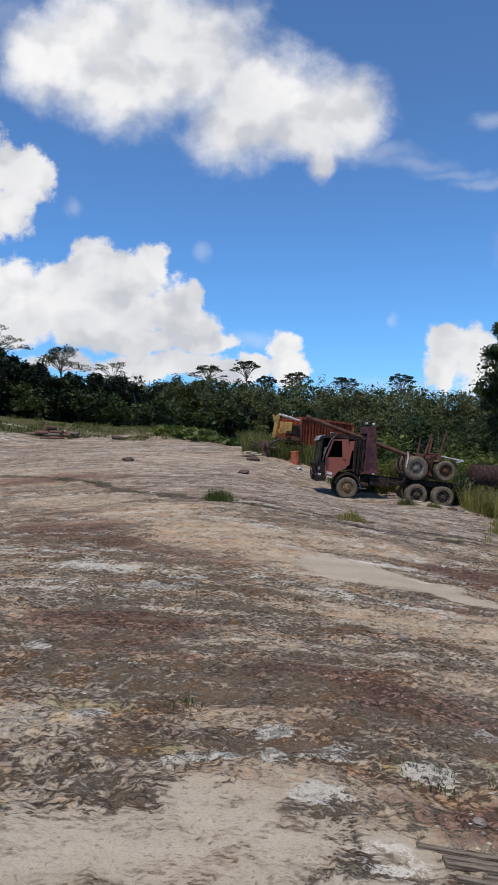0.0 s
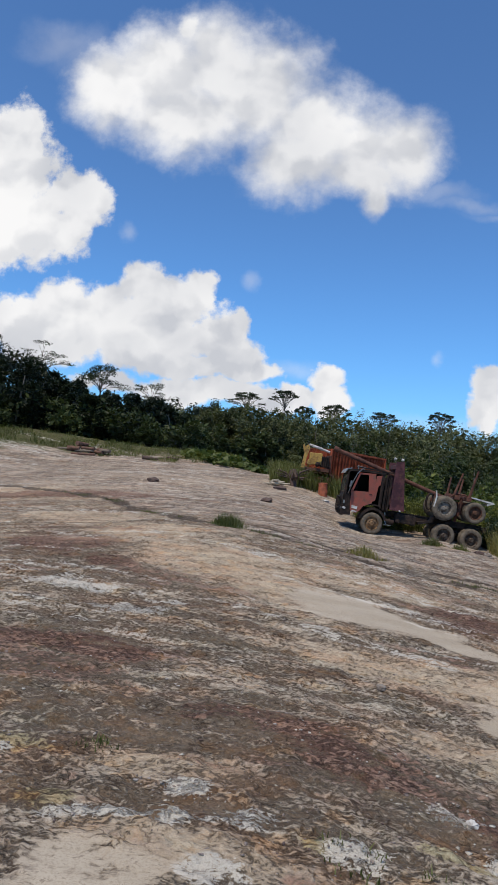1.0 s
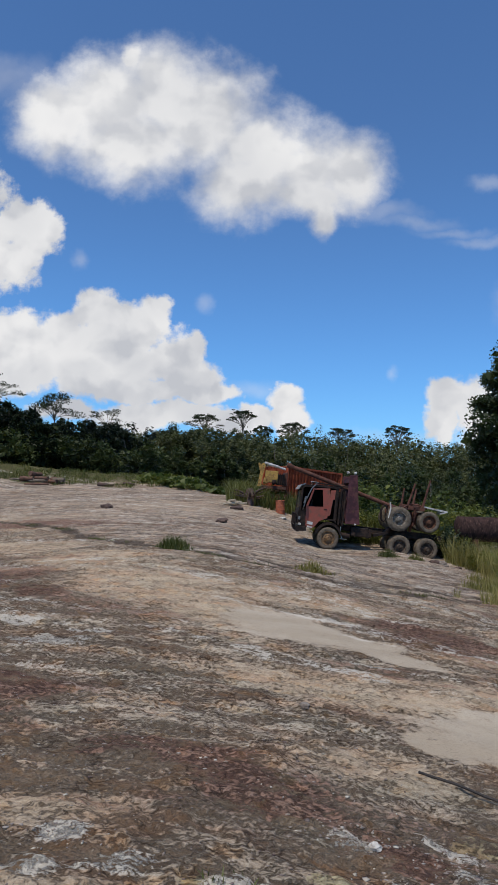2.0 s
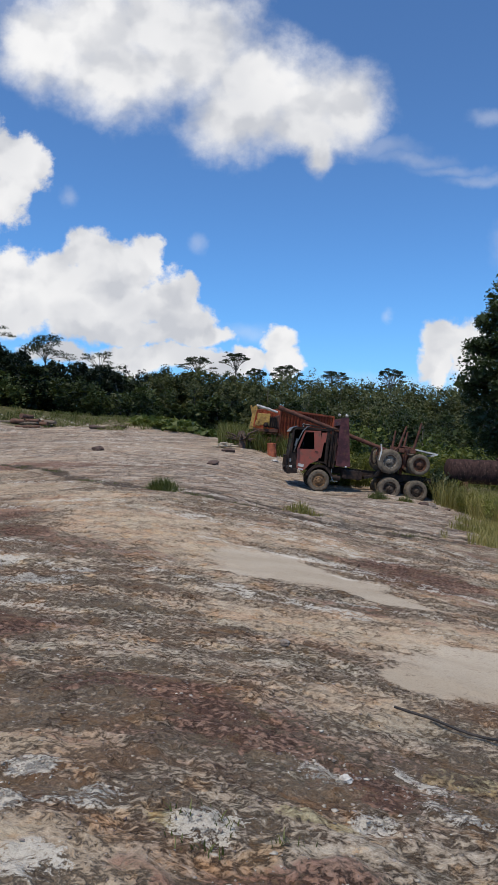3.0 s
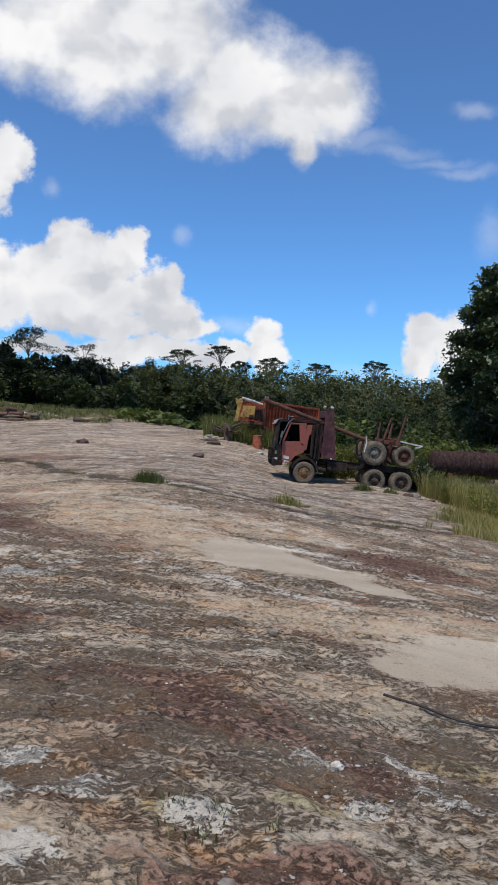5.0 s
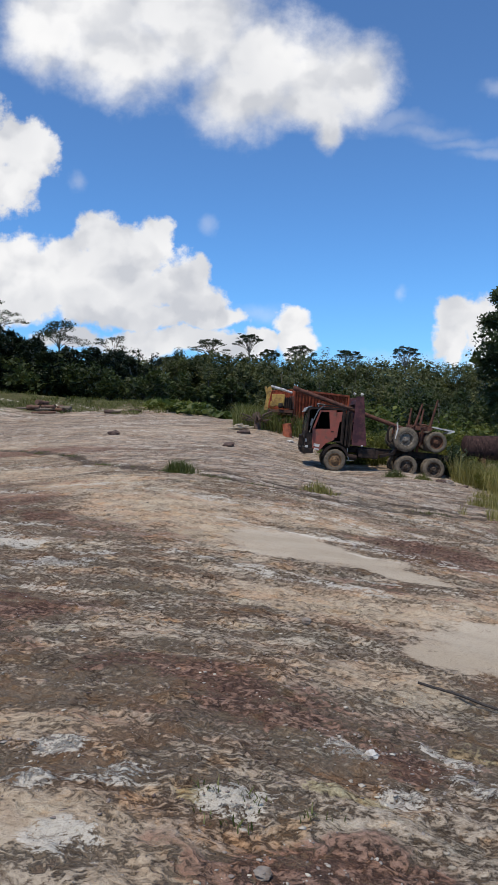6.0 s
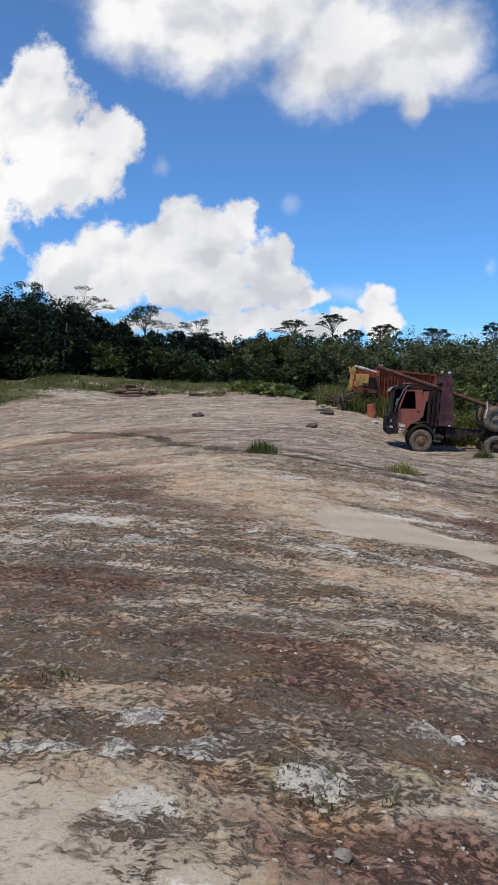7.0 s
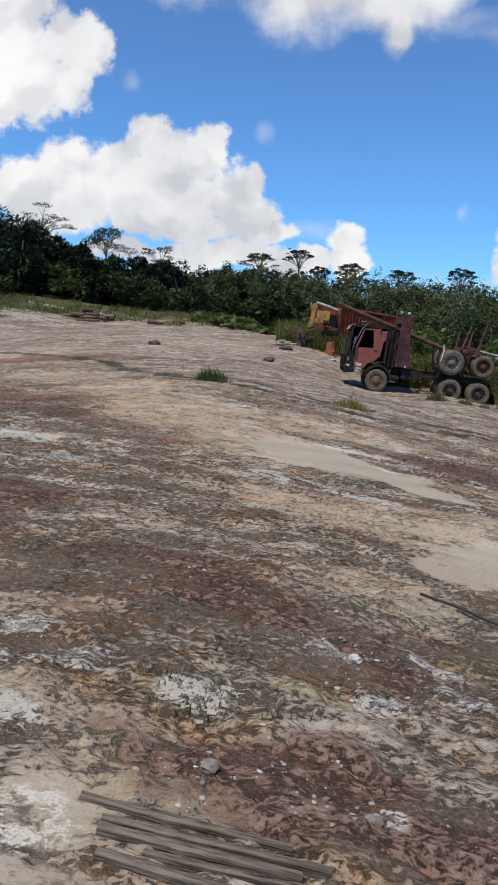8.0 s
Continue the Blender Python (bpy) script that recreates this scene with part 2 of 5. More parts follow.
def ground_material():
    """Crusted, tracked soil: flakes and hollows at several sizes, tinted by the kind of soil."""
    m = bpy.data.materials.new("bare_earth")
    m.use_nodes = True
    n = Nodes(m.node_tree)
    at = n.add("ShaderNodeNewGeometry").outputs["Position"]
    soil = [n.add("ShaderNodeSeparateColor", {0: n.add("ShaderNodeAttribute", attribute_name=name).outputs["Color"]}).outputs for name in ("soil_a", "soil_b", "soil_c")]
    (sand, white, red), (ochre, grey, moss), (dark, rut_dark, verge) = [(o[0], o[1], o[2]) for o in soil]
    bent = n.vmath("MULTIPLY_ADD", n.vmath("SUBTRACT", n.noise(at, 5.0, 3.0, 0.6, out=1), (0.5, 0.5, 0.5)), (0.16, 0.16, 0.0), at)
    along = n.add("ShaderNodeMapping", {"Vector": bent, "Rotation": (0, 0, 0.22), "Scale": (0.50, 1.0, 1.0)}).outputs[0]
    tracks = n.add("ShaderNodeMapping", {"Vector": bent, "Rotation": (0, 0, 0.20), "Scale": (0.13, 1.0, 1.0)}).outputs[0]
    streaks = n.noise(tracks, 3.2, 5.0, 0.62)
    broad = n.noise(along, 0.9, 5.0, 0.6)
    slabs = n.noise(along, 5.5, 7.0, 0.66)
    flakes = n.noise(n.vmath("MULTIPLY", along, (1.25, 1.0, 1.0)), 36.0, 5.0, 0.68)
    fine = n.noise(at, 85.0, 4.0, 0.7)
    # flakes stand proud of brown hollows, with a crisp edge
    high = n.math("MULTIPLY_ADD", slabs, 0.40, n.math("MULTIPLY_ADD", flakes, 0.62, n.math("MULTIPLY_ADD", fine, 0.30, n.math("MULTIPLY_ADD", streaks, 0.26, -0.29))))
    bias = n.math("MULTIPLY_ADD", n.math("SUBTRACT", broad, 0.5), 0.16, n.math("MULTIPLY_ADD", ochre, 0.070, n.math("MULTIPLY_ADD", dark, -0.022, n.math("MULTIPLY_ADD", grey, 0.03, high))))
    top = n.ramp(bias, 0.43, 0.51)
    crest = n.ramp(bias, 0.50, 0.64)
    hollow = n.mix(n.ramp(flakes, 0.38, 0.62), (0.132, 0.094, 0.062, 1), (0.295, 0.222, 0.154, 1))
    pale = n.mix(crest, (0.350, 0.277, 0.198, 1), (0.58, 0.495, 0.385, 1))
    col = n.mix(top, hollow, pale)
    # rusty, pink and grey stains
    stain = n.noise(n.vmath("ADD", along, (7.0, 3.0, 0.0)), 2.3, 5.0, 0.65)
    col = n.mix(n.ramp(stain, 0.50, 0.62, 0.0, 0.65), col, n.mix(1.0, col, (1.06, 0.86, 0.74, 1), "MULTIPLY"))
    col = n.mix(n.ramp(stain, 0.47, 0.36, 0.0, 0.7), col, n.mix(1.0, col, (0.86, 0.92, 0.92, 1), "MULTIPLY"))
    rust = n.noise(n.vmath("ADD", bent, (2.0, 11.0, 0.0)), 4.0, 6.0, 0.7)
    col = n.mix(n.ramp(rust, 0.53, 0.62, 0.0, 0.6), col, n.mix(1.0, col, (1.12, 0.88, 0.62, 1), "MULTIPLY"))
    col = n.mix(n.ramp(rust, 0.44, 0.37, 0.0, 0.55), col, n.mix(0.5, col, (0.20, 0.125, 0.095, 1)))
    rag = n.math("MULTIPLY", n.math("SUBTRACT", n.math("MULTIPLY_ADD", slabs, 0.5, n.math("MULTIPLY_ADD", flakes, 0.35, n.math("MULTIPLY", fine, 0.15))), 0.5), 9.0)

    def where(mask, low=0.35, high=0.60):
        return n.math("MULTIPLY", n.ramp(n.math("MULTIPLY_ADD", mask, 0.8, rag), low, high), n.math("MINIMUM", n.math("MULTIPLY", mask, 3.0), 1.0))

    col = n.mix(n.math("MULTIPLY", grey, 0.8), col, n.mix(1.0, n.mix(0.45, col, (0.245, 0.215, 0.192, 1)), n.mix(n.ramp(streaks, 0.42, 0.58), (0.74, 0.72, 0.74, 1), (1.30, 1.29, 1.30, 1)), "MULTIPLY"))
    col = n.mix(n.math("MULTIPLY", ochre, 0.62), col, n.mix(0.55, n.mix(1.0, col, (1.22, 1.08, 0.90, 1), "MULTIPLY"), (0.40, 0.318, 0.228, 1)))
    col = n.mix(n.math("MULTIPLY", where(red, 0.05, 0.65), 0.88), col, n.mix(0.22, n.mix(n.ramp(flakes, 0.42, 0.60), (0.095, 0.040, 0.030, 1), (0.260, 0.120, 0.084, 1)), col))
    col = n.mix(where(moss), col, n.mix(1.0, col, (0.86, 0.89, 0.72, 1), "MULTIPLY"))
    # darker colour along the bed of the rut
    col = n.mix(n.math("MULTIPLY", where(rut_dark, -0.05, 0.45), 0.9), col, n.mix(n.ramp(flakes, 0.40, 0.62), (0.055, 0.042, 0.032, 1), (0.15, 0.115, 0.085, 1)))
    col = n.mix(where(verge, 0.0, 0.5), col, n.mix(n.ramp(flakes, 0.35, 0.65), (0.045, 0.052, 0.018, 1), (0.135, 0.130, 0.050, 1)))
    smooth = n.ramp(n.math("MULTIPLY_ADD", rag, 0.30, sand), 0.22, 0.66)
    dune = n.mix(n.ramp(broad, 0.36, 0.64), (0.385, 0.322, 0.240, 1), (0.47, 0.405, 0.315, 1))
    scuff = n.math("MULTIPLY", n.ramp(flakes, 0.57, 0.63), n.ramp(slabs, 0.44, 0.56))
    dune = n.mix(n.math("MULTIPLY", scuff, 0.75), dune, (0.20, 0.155, 0.115, 1))
    col = n.mix(n.math("MULTIPLY", smooth, 0.95), col, dune)
    col = n.mix(n.math("MULTIPLY", where(n.math("MULTIPLY", white, 0.9), 0.30, 0.62), 0.90), col, n.mix(n.ramp(fine, 0.40, 0.58), (0.47, 0.42, 0.345, 1), (0.69, 0.645, 0.555, 1)))
    # thin cracks between the flakes, with their small shadows put into the colour
    split = n.add("ShaderNodeTexVoronoi", {"Vector": n.vmath("MULTIPLY_ADD", n.noise(at, 22.0, 3.0, 0.6, out=1), (0.05, 0.05, 0.0), along), "Scale": 13.0}, feature="DISTANCE_TO_EDGE").outputs["Distance"]
    crack = n.math("MULTIPLY", n.ramp(split, 0.055, 0.010), n.ramp(n.noise(at, 3.0, 3.0, 0.6), 0.46, 0.60))
    crack = n.math("MULTIPLY", crack, n.math("MULTIPLY_ADD", smooth, -0.85, 1.0))
    col = n.mix(n.math("MULTIPLY", crack, 0.75), col, n.mix(1.0, col, (0.36, 0.31, 0.28, 1), "MULTIPLY"))
    col = n.mix(n.ramp(fine, 0.46, 0.66, 0.0, 0.50), col, n.mix(1.0, col, (0.55, 0.51, 0.47, 1), "MULTIPLY"))
    calm = n.math("MULTIPLY_ADD", smooth, -0.80, 1.0)
    relief = n.math("MULTIPLY_ADD", top, 0.32, n.math("MULTIPLY_ADD", crack, -0.35, n.math("MULTIPLY_ADD", flakes, 0.55, n.math("MULTIPLY_ADD", slabs, 1.5, n.math("MULTIPLY", fine, 0.30)))))
    bumped = n.add("ShaderNodeBump", {"Strength": calm, "Distance": 0.036, "Height": relief})
    bs = n.add("ShaderNodeBsdfPrincipled", {"Base Color": col, "Roughness": 0.92, "Specular IOR Level": 0.2, "Normal": bumped.outputs[0]})
    n.add("ShaderNodeOutputMaterial", {0: bs.outputs[0]})
    return m


def glass_material():
    m = bpy.data.materials.new("dusty_glass")
    m.use_nodes = True
    n = Nodes(m.node_tree)
    bs = n.add("ShaderNodeBsdfPrincipled", {"Base Color": (0.10, 0.095, 0.085, 1), "Roughness": 0.25, "Transmission Weight": 0.6, "IOR": 1.45})
    n.add("ShaderNodeOutputMaterial", {0: bs.outputs[0]})
    return m


GLASS = glass_material()
SOIL = ground_material()
RED_PAINT = surface("faded_red_paint", (0.30, 0.070, 0.044), 0.55, other=(0.24, 0.075, 0.05), scale=2.2, third=(0.16, 0.075, 0.05), fine=40)
MAROON = surface("maroon_paint", (0.052, 0.020, 0.026), 0.7, spec=0.25, other=(0.12, 0.045, 0.05), scale=2.0, third=(0.10, 0.05, 0.035), fine=30)
BLACK_STEEL = surface("black_greasy_steel", (0.017, 0.013, 0.012), 0.82, other=(0.05, 0.032, 0.025), scale=4.0, spec=0.2)
DARK_IN = surface("cab_interior_dark", (0.012, 0.011, 0.011), 0.9, other=(0.03, 0.027, 0.025), scale=5.0)
RUST = surface("rusted_steel", (0.125, 0.045, 0.026), 0.85, other=(0.065, 0.026, 0.019), scale=5.0, third=(0.19, 0.08, 0.04))
RUBBER = surface("dusty_tyre_rubber", (0.185, 0.150, 0.112), 0.95, spec=0.15, other=(0.07, 0.057, 0.045), scale=5.0, spread=(0.35, 0.75))
RIM_RUST = surface("rusty_rim", (0.13, 0.062, 0.038), 0.85, spec=0.2, other=(0.06, 0.034, 0.024), scale=8.0)
RIM_OCHRE = surface("muddy_ochre_rim", (0.22, 0.125, 0.055), 0.8, other=(0.10, 0.06, 0.035), scale=8.0)
RIM_GREY = surface("grimy_brown_rim", (0.055, 0.038, 0.028), 0.85, spec=0.2, other=(0.14, 0.11, 0.085), scale=8.0)
RIM_PALE = surface("pale_dusty_rim", (0.24, 0.21, 0.175), 0.8, spec=0.2, other=(0.09, 0.07, 0.055), scale=8.0)
WHITE_PAINT = surface("dirty_white_paint", (0.62, 0.60, 0.57), 0.55, other=(0.36, 0.33, 0.3), scale=6.0)
CHROME = surface("dull_metal_tube", (0.32, 0.31, 0.30), 0.35, metal=0.8, other=(0.18, 0.17, 0.16), scale=9.0)
CONTAINER_RED = surface("weathered_container_red", (0.52, 0.120, 0.055), 0.75, other=(0.34, 0.075, 0.04), scale=1.6, third=(0.20, 0.075, 0.04), fine=20, spec=0.2)
YELLOW = surface("worn_yellow_paint", (0.50, 0.30, 0.065), 0.7, other=(0.30, 0.17, 0.05), scale=4.0, third=(0.08, 0.05, 0.03))
ORANGE = surface("orange_drum_paint", (0.48, 0.13, 0.055), 0.6, other=(0.33, 0.09, 0.045), scale=4.0)
TANK_RUST = surface("dark_rusty_tank", (0.058, 0.032, 0.028), 0.9, spec=0.15, other=(0.028, 0.018, 0.017), scale=3.0, third=(0.115, 0.070, 0.055), stretch=(2.2, 1, 1))
STONE = surface("grey_brown_stone", (0.26, 0.225, 0.19), 0.9, other=(0.16, 0.125, 0.10), scale=9.0, bump=0.6)
DARK_STONE = surface("dark_ironstone", (0.085, 0.055, 0.045), 0.9, other=(0.14, 0.09, 0.07), scale=9.0, bump=0.6)
PALE_STONE = surface("pale_quartz_stone", (0.60, 0.57, 0.52), 0.8, other=(0.42, 0.38, 0.33), scale=14.0, bump=0.5)
CHIPS = surface("pale_quartz_chips", (0.44, 0.39, 0.33), 0.9, other=(0.24, 0.19, 0.15), scale=9.0, vary=0.8)
PEBBLES = surface("loose_gravel", (0.34, 0.29, 0.245), 0.9, other=(0.17, 0.115, 0.095), scale=3.0, vary=0.9)
WEATHERED_WOOD = surface("weathered_grey_wood", (0.25, 0.20, 0.15), 0.9, other=(0.10, 0.075, 0.055), scale=45.0, bump=0.9, spread=(0.40, 0.60), fine=160.0, stretch=(0.07, 1, 1))
BARK = surface("pale_bark", (0.21, 0.185, 0.155), 0.9, other=(0.09, 0.075, 0.06), scale=3.0)
TIMBER = surface("pale_broken_timber", (0.46, 0.39, 0.29), 0.9, other=(0.22, 0.17, 0.12), scale=7.0)
CUT_WOOD = surface("cut_log_wood", (0.17, 0.085, 0.055), 0.85, other=(0.09, 0.05, 0.036), scale=4.0)
HOSE = surface("black_hose_rubber", (0.022, 0.018, 0.016), 0.7, other=(0.05, 0.04, 0.035), scale=10.0)
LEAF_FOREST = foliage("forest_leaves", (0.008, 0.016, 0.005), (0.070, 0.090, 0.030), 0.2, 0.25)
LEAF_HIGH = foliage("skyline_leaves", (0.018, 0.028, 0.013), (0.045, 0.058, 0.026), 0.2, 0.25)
# forest leaves darkened in colour to stand for the shade on the western edge
LEAF_DARK = foliage("shade_toned_forest_leaves", (0.006, 0.011, 0.005), (0.020, 0.030, 0.012), 0.2, 0.2)
LEAF_TREE = foliage("glossy_tree_leaves", (0.018, 0.036, 0.011), (0.065, 0.090, 0.032), 0.5, 0.25)
LEAF_SHRUB = foliage("shrub_leaves", (0.050, 0.078, 0.017), (0.175, 0.195, 0.055), 0.25, 0.35)
LEAF_WEED = foliage("sunlit_weed_leaves", (0.075, 0.090, 0.018), (0.240, 0.240, 0.060), 0.2, 0.35)
# forest leaves lightened in colour to stand for sun and haze farther off
LEAF_FAR = foliage("sun_toned_canopy_leaves", (0.020, 0.030, 0.011), (0.150, 0.158, 0.068), 0.2, 0.25)
GRASS_GREEN = foliage("green_grass_blades", (0.065, 0.085, 0.022), (0.17, 0.175, 0.055))
GRASS_DRY = foliage("yellowing_grass_blades", (0.19, 0.18, 0.050), (0.33, 0.28, 0.10))

# ---- ground ----
# patches of soil as (x, y, half length, half width, turn in degrees)
SAND = [(1.55, 10.1, 0.95, 0.85, -60), (2.15, 9.75, 0.95, 0.80, -25), (2.85, 9.1, 0.62, 0.36, -12), (2.62, 12.1, 0.36, 0.14, 0), (3.3, 6.85, 1.1, 0.72, 20), (2.6, 6.4, 0.42, 0.26, 5),
        (-0.60, 2.95, 0.85, 0.36, 8), (0.05, 3.05, 0.50, 0.38, 10), (-0.05, 3.4, 0.36, 0.20, 0), (0.72, 3.08, 0.20, 0.22, 0), (0.62, 2.75, 0.45, 0.20, 0)]
WHITE = [(0.10, 3.84, 0.44, 0.06, 12), (0.48, 3.95, 0.22, 0.08, 8), (1.02, 3.80, 0.17, 0.13, 0), (1.16, 3.92, 0.20, 0.05, 12), (0.44, 3.42, 0.20, 0.13, 0), (0.62, 3.02, 0.18, 0.12, 0), (1.18, 2.96, 0.12, 0.03, -5),
         (-1.9, 9.0, 0.75, 0.22, -8), (-1.1, 8.15, 0.55, 0.15, 0), (-0.6, 8.6, 0.30, 0.08, 0), (1.56, 4.48, 0.16, 0.10, -40), (2.12, 4.58, 0.18, 0.06, -40), (2.20, 4.32, 0.24, 0.10, -20), (1.78, 4.08, 0.13, 0.08, 0),
         (-1.69, 5.7, 0.16, 0.12, 0), (-0.87, 4.36, 0.12, 0.10, 0), (0.20, 4.16, 0.13, 0.10, 0), (1.68, 3.36, 0.10, 0.05, 0), (2.75, 8.55, 0.75, 0.05, -10)]
RED = [(1.86, 4.42, 0.22, 0.20, -30), (1.40, 3.42, 0.62, 0.24, 0), (1.85, 3.30, 0.40, 0.18, 0), (0.93, 3.38, 0.18, 0.10, 0), (-3.1, 12.6, 1.1, 1.1, 0), (-1.9, 10.9, 0.7, 0.4, -40), (1.2, 4.9, 0.5, 0.35, -20), (0.6, 5.3, 0.5, 0.25, 0), (-0.9, 6.6, 0.9, 0.35, 0), (3.6, 11.0, 1.0, 0.9, -20), (-9, 30, 5, 2.0, 0)]
OCHRE = [(-4.6, 19.0, 2.6, 1.6, -55), (-2.2, 14.6, 2.2, 1.3, -60), (-0.6, 12.0, 1.9, 1.3, -55), (0.5, 10.6, 1.5, 1.1, -40), (1.9, 12.6, 1.8, 1.0, -5), (1.9, 7.5, 1.3, 0.55, -10), (3.3, 7.9, 1.3, 0.5, 0), (1.95, 5.75, 0.65, 0.45, 20), (-4.5, 42, 6, 4, 0), (3.9, 9.8, 0.7, 0.4, 0), (0.25, 3.55, 0.50, 0.24, 0), (0.1, 4.4, 0.5, 0.2, 0), (1.12, 3.25, 0.14, 0.08, 0), (0.75, 3.3, 0.20, 0.25, 0), (-12, 33, 8, 4, 0)]
DARK = [(-2.6, 11.0, 1.6, 0.9, -30), (-0.4, 6.9, 1.6, 0.8, 0), (0.4, 5.2, 1.4, 0.7, 0), (1.3, 4.6, 0.6, 0.4, 0), (1.45, 3.45, 0.7, 0.28, 0), (0.7, 7.2, 0.7, 0.35, 0), (0.9, 4.7, 0.6, 0.25, 0)]
MOSS = [(2.35, 4.66, 0.30, 0.14, 0), (-0.44, 3.84, 0.14, 0.10, 0), (0.84, 3.86, 0.08, 0.07, 0), (1.50, 4.02, 0.22, 0.06, 0), (-0.9, 4.45, 0.3, 0.15, 0)]
# the rut with a darker bed, as it winds from west to east
RUT_X, RUT_Y = (-14, -10.7, -5.9, -3.4, -1.55, -0.3, 0.7, 2.3, 3.9, 6.2, 9.0), (36, 33, 27.2, 21.6, 17.9, 16.3, 15.5, 15.3, 15.5, 16.7, 17.4)


def patches(x, y, spots, warp, seed, ragged):
    wx = (fbm(x * warp, y * warp, 3, seed) - 0.5) * ragged
    total = np.zeros_like(x)
    for cx, cy, rx, ry, turn in spots:
        c, s = math.cos(radians(turn)), math.sin(radians(turn))
        d = np.hypot(((x - cx) * c + (y - cy) * s) / rx, ((y - cy) * c - (x - cx) * s) / ry) + wx
        total = np.maximum(total, step(1.30, 0.45, d))
    return total


def rut(x, y):
    """One in the bed of the winding rut, nought on its banks."""
    wave = (fbm(x * 0.9, y * 0.9, 4, 91) - 0.5) * 1.1
    slope = np.interp(x, RUT_X, np.gradient(RUT_Y, RUT_X))
    off = (y - np.interp(x, RUT_X, RUT_Y) + wave) / np.sqrt(1 + slope ** 2)
    second = step(0.30, 0.05, np.abs(off - 1.15 - 0.3 * np.sin(x * 0.8))) * step(-1.5, 1.5, x) * 0.8
    return np.maximum(step(0.40, 0.08, np.abs(off)), second) * step(-15, -12, x)


def ground_height(x, y):
    """The land with its ruts, lumps and crust."""
    z = land(x, y)
    near = step(90, 60, np.hypot(x, y))
    # tracks left by heavy wheels, roughly east to west
    along, across, bend = track_axes(x, y)
    ruts = fbm(along * 0.22, bend * 2.1, 4, 3)
    lumps = fbm(x * 0.8, y * 0.8, 4, 11)
    crust = fbm(along * 4.2, across * 10.0, 3, 21, 0.6)
    clods = fbm(x * 15, y * 17, 2, 31, 0.6)
    rough = 1 - 0.92 * patches(x, y, SAND, 1.2, 5, 0.7)
    z = z + near * ((ruts - 0.5) * 0.10 * np.clip(y / 8, 0.25, 1.2) * rough + (lumps - 0.5) * 0.09 + rough * ((crust - 0.5) * 0.075 + np.maximum(clods - 0.48, 0) * 0.045))
    z = z - 0.05 * rut(x, y) * (0.4 + 1.2 * lumps)
    edge = (fbm(along * 1.3, across * 1.3, 4, 91) - 0.5) * 1.6
    for line, deep in ((21.5, 0.09), (25.5, 0.08)):
        z = z - deep * near * step(0.45, 0.05, np.abs(across + edge - line - 0.5 * np.sin(along * 0.3 + line))) * rough * step(0.30, 0.50, lumps + edge * 0.2)
    return z


def track_axes(x, y):
    along, across = x * 0.97 - y * 0.24, x * 0.24 + y * 0.97
    return along, across, across + 0.5 * np.sin(along * 0.21 + 1.0) + 0.25 * np.sin(along * 0.5)


def build_ground():
    dense = np.radians(np.linspace(-37, 33, 660))
    rest = np.radians(np.linspace(33, 323, 92))[1:-1]
    ang = np.concatenate([dense, rest])
    rad = np.concatenate([np.geomspace(0.01, 2.6, 30)[:-1], np.geomspace(2.6, 75, 640)[:-1], np.geomspace(75, 4200, 32)])
    a, r = np.meshgrid(ang, rad)
    x, y = (1.0 + r * np.sin(a)).ravel(), (-1.0 + r * np.cos(a)).ravel()
    z = ground_height(x, y)
    along, across, bend = track_axes(x, y)
    smooth_sand = patches(x, y, SAND, 1.2, 5, 0.7) * (0.62 + 0.38 * step(4, 6, y))
    m = len(ang)
    i = np.arange(len(rad) - 1)[:, None] * m + np.arange(m)[None, :]
    j = np.arange(len(rad) - 1)[:, None] * m + (np.arange(m)[None, :] + 1) % m
    faces = np.stack([i, j, j + m, i + m], -1).reshape(-1, 4)[:, ::-1]
    ob = stuff("ground", np.stack([x, y, z], -1), faces, SOIL, "bare tracked earth clearing with sand, clay and laterite crust", "ground", True, "structure")
    mottle = fbm(along * 0.55, across * 1.5, 5, 41, 0.6)
    mottle2 = fbm(along * 0.8 + 9, across * 2.4, 5, 47, 0.6)
    streak = fbm(along * 0.18, bend * 1.7, 4, 53, 0.6)
    beyond = y - np.interp(x, RUT_X, RUT_Y)
    far = step(-0.6, 1.2, beyond + (mottle - 0.5) * 2.5)
    white = np.maximum(patches(x, y, WHITE, 5.0, 7, 1.1), step(0.56, 0.70, streak) * 0.42 * step(5, 9, y)) * (1 - 0.25 * smooth_sand)
    red = np.maximum(patches(x, y, RED, 2.5, 9, 1.2), step(0.54, 0.68, mottle) * 0.32 * (1 - 0.7 * far))
    ochre = np.maximum(patches(x, y, OCHRE, 0.9, 13, 0.9), 0.35 * step(0.48, 0.62, mottle2) * step(6.5, 10, y))
    grey = far * (0.55 + 0.45 * step(0.4, 0.6, streak))
    moss = patches(x, y, MOSS, 4.0, 15, 0.8) * 0.8
    dark = patches(x, y, DARK, 1.4, 19, 1.2) * 0.9
    rut_dark = np.clip(rut(x, y) * (0.6 + 1.2 * mottle), 0, 1)
    green = step(57.5, 60.5, np.hypot(x, y) + (mottle - 0.5) * 3)
    one = np.ones_like(x)
    for name, cols in (("soil_a", (smooth_sand, white, red * (1 - smooth_sand))), ("soil_b", (ochre * (1 - far * 0.5), grey, moss)), ("soil_c", (dark, rut_dark, green))):
        layer = ob.data.attributes.new(name, "FLOAT_COLOR", "POINT")
        layer.data.foreach_set("color", np.stack([*cols, one], -1).astype(np.float32).ravel())
    return ob


build_ground()


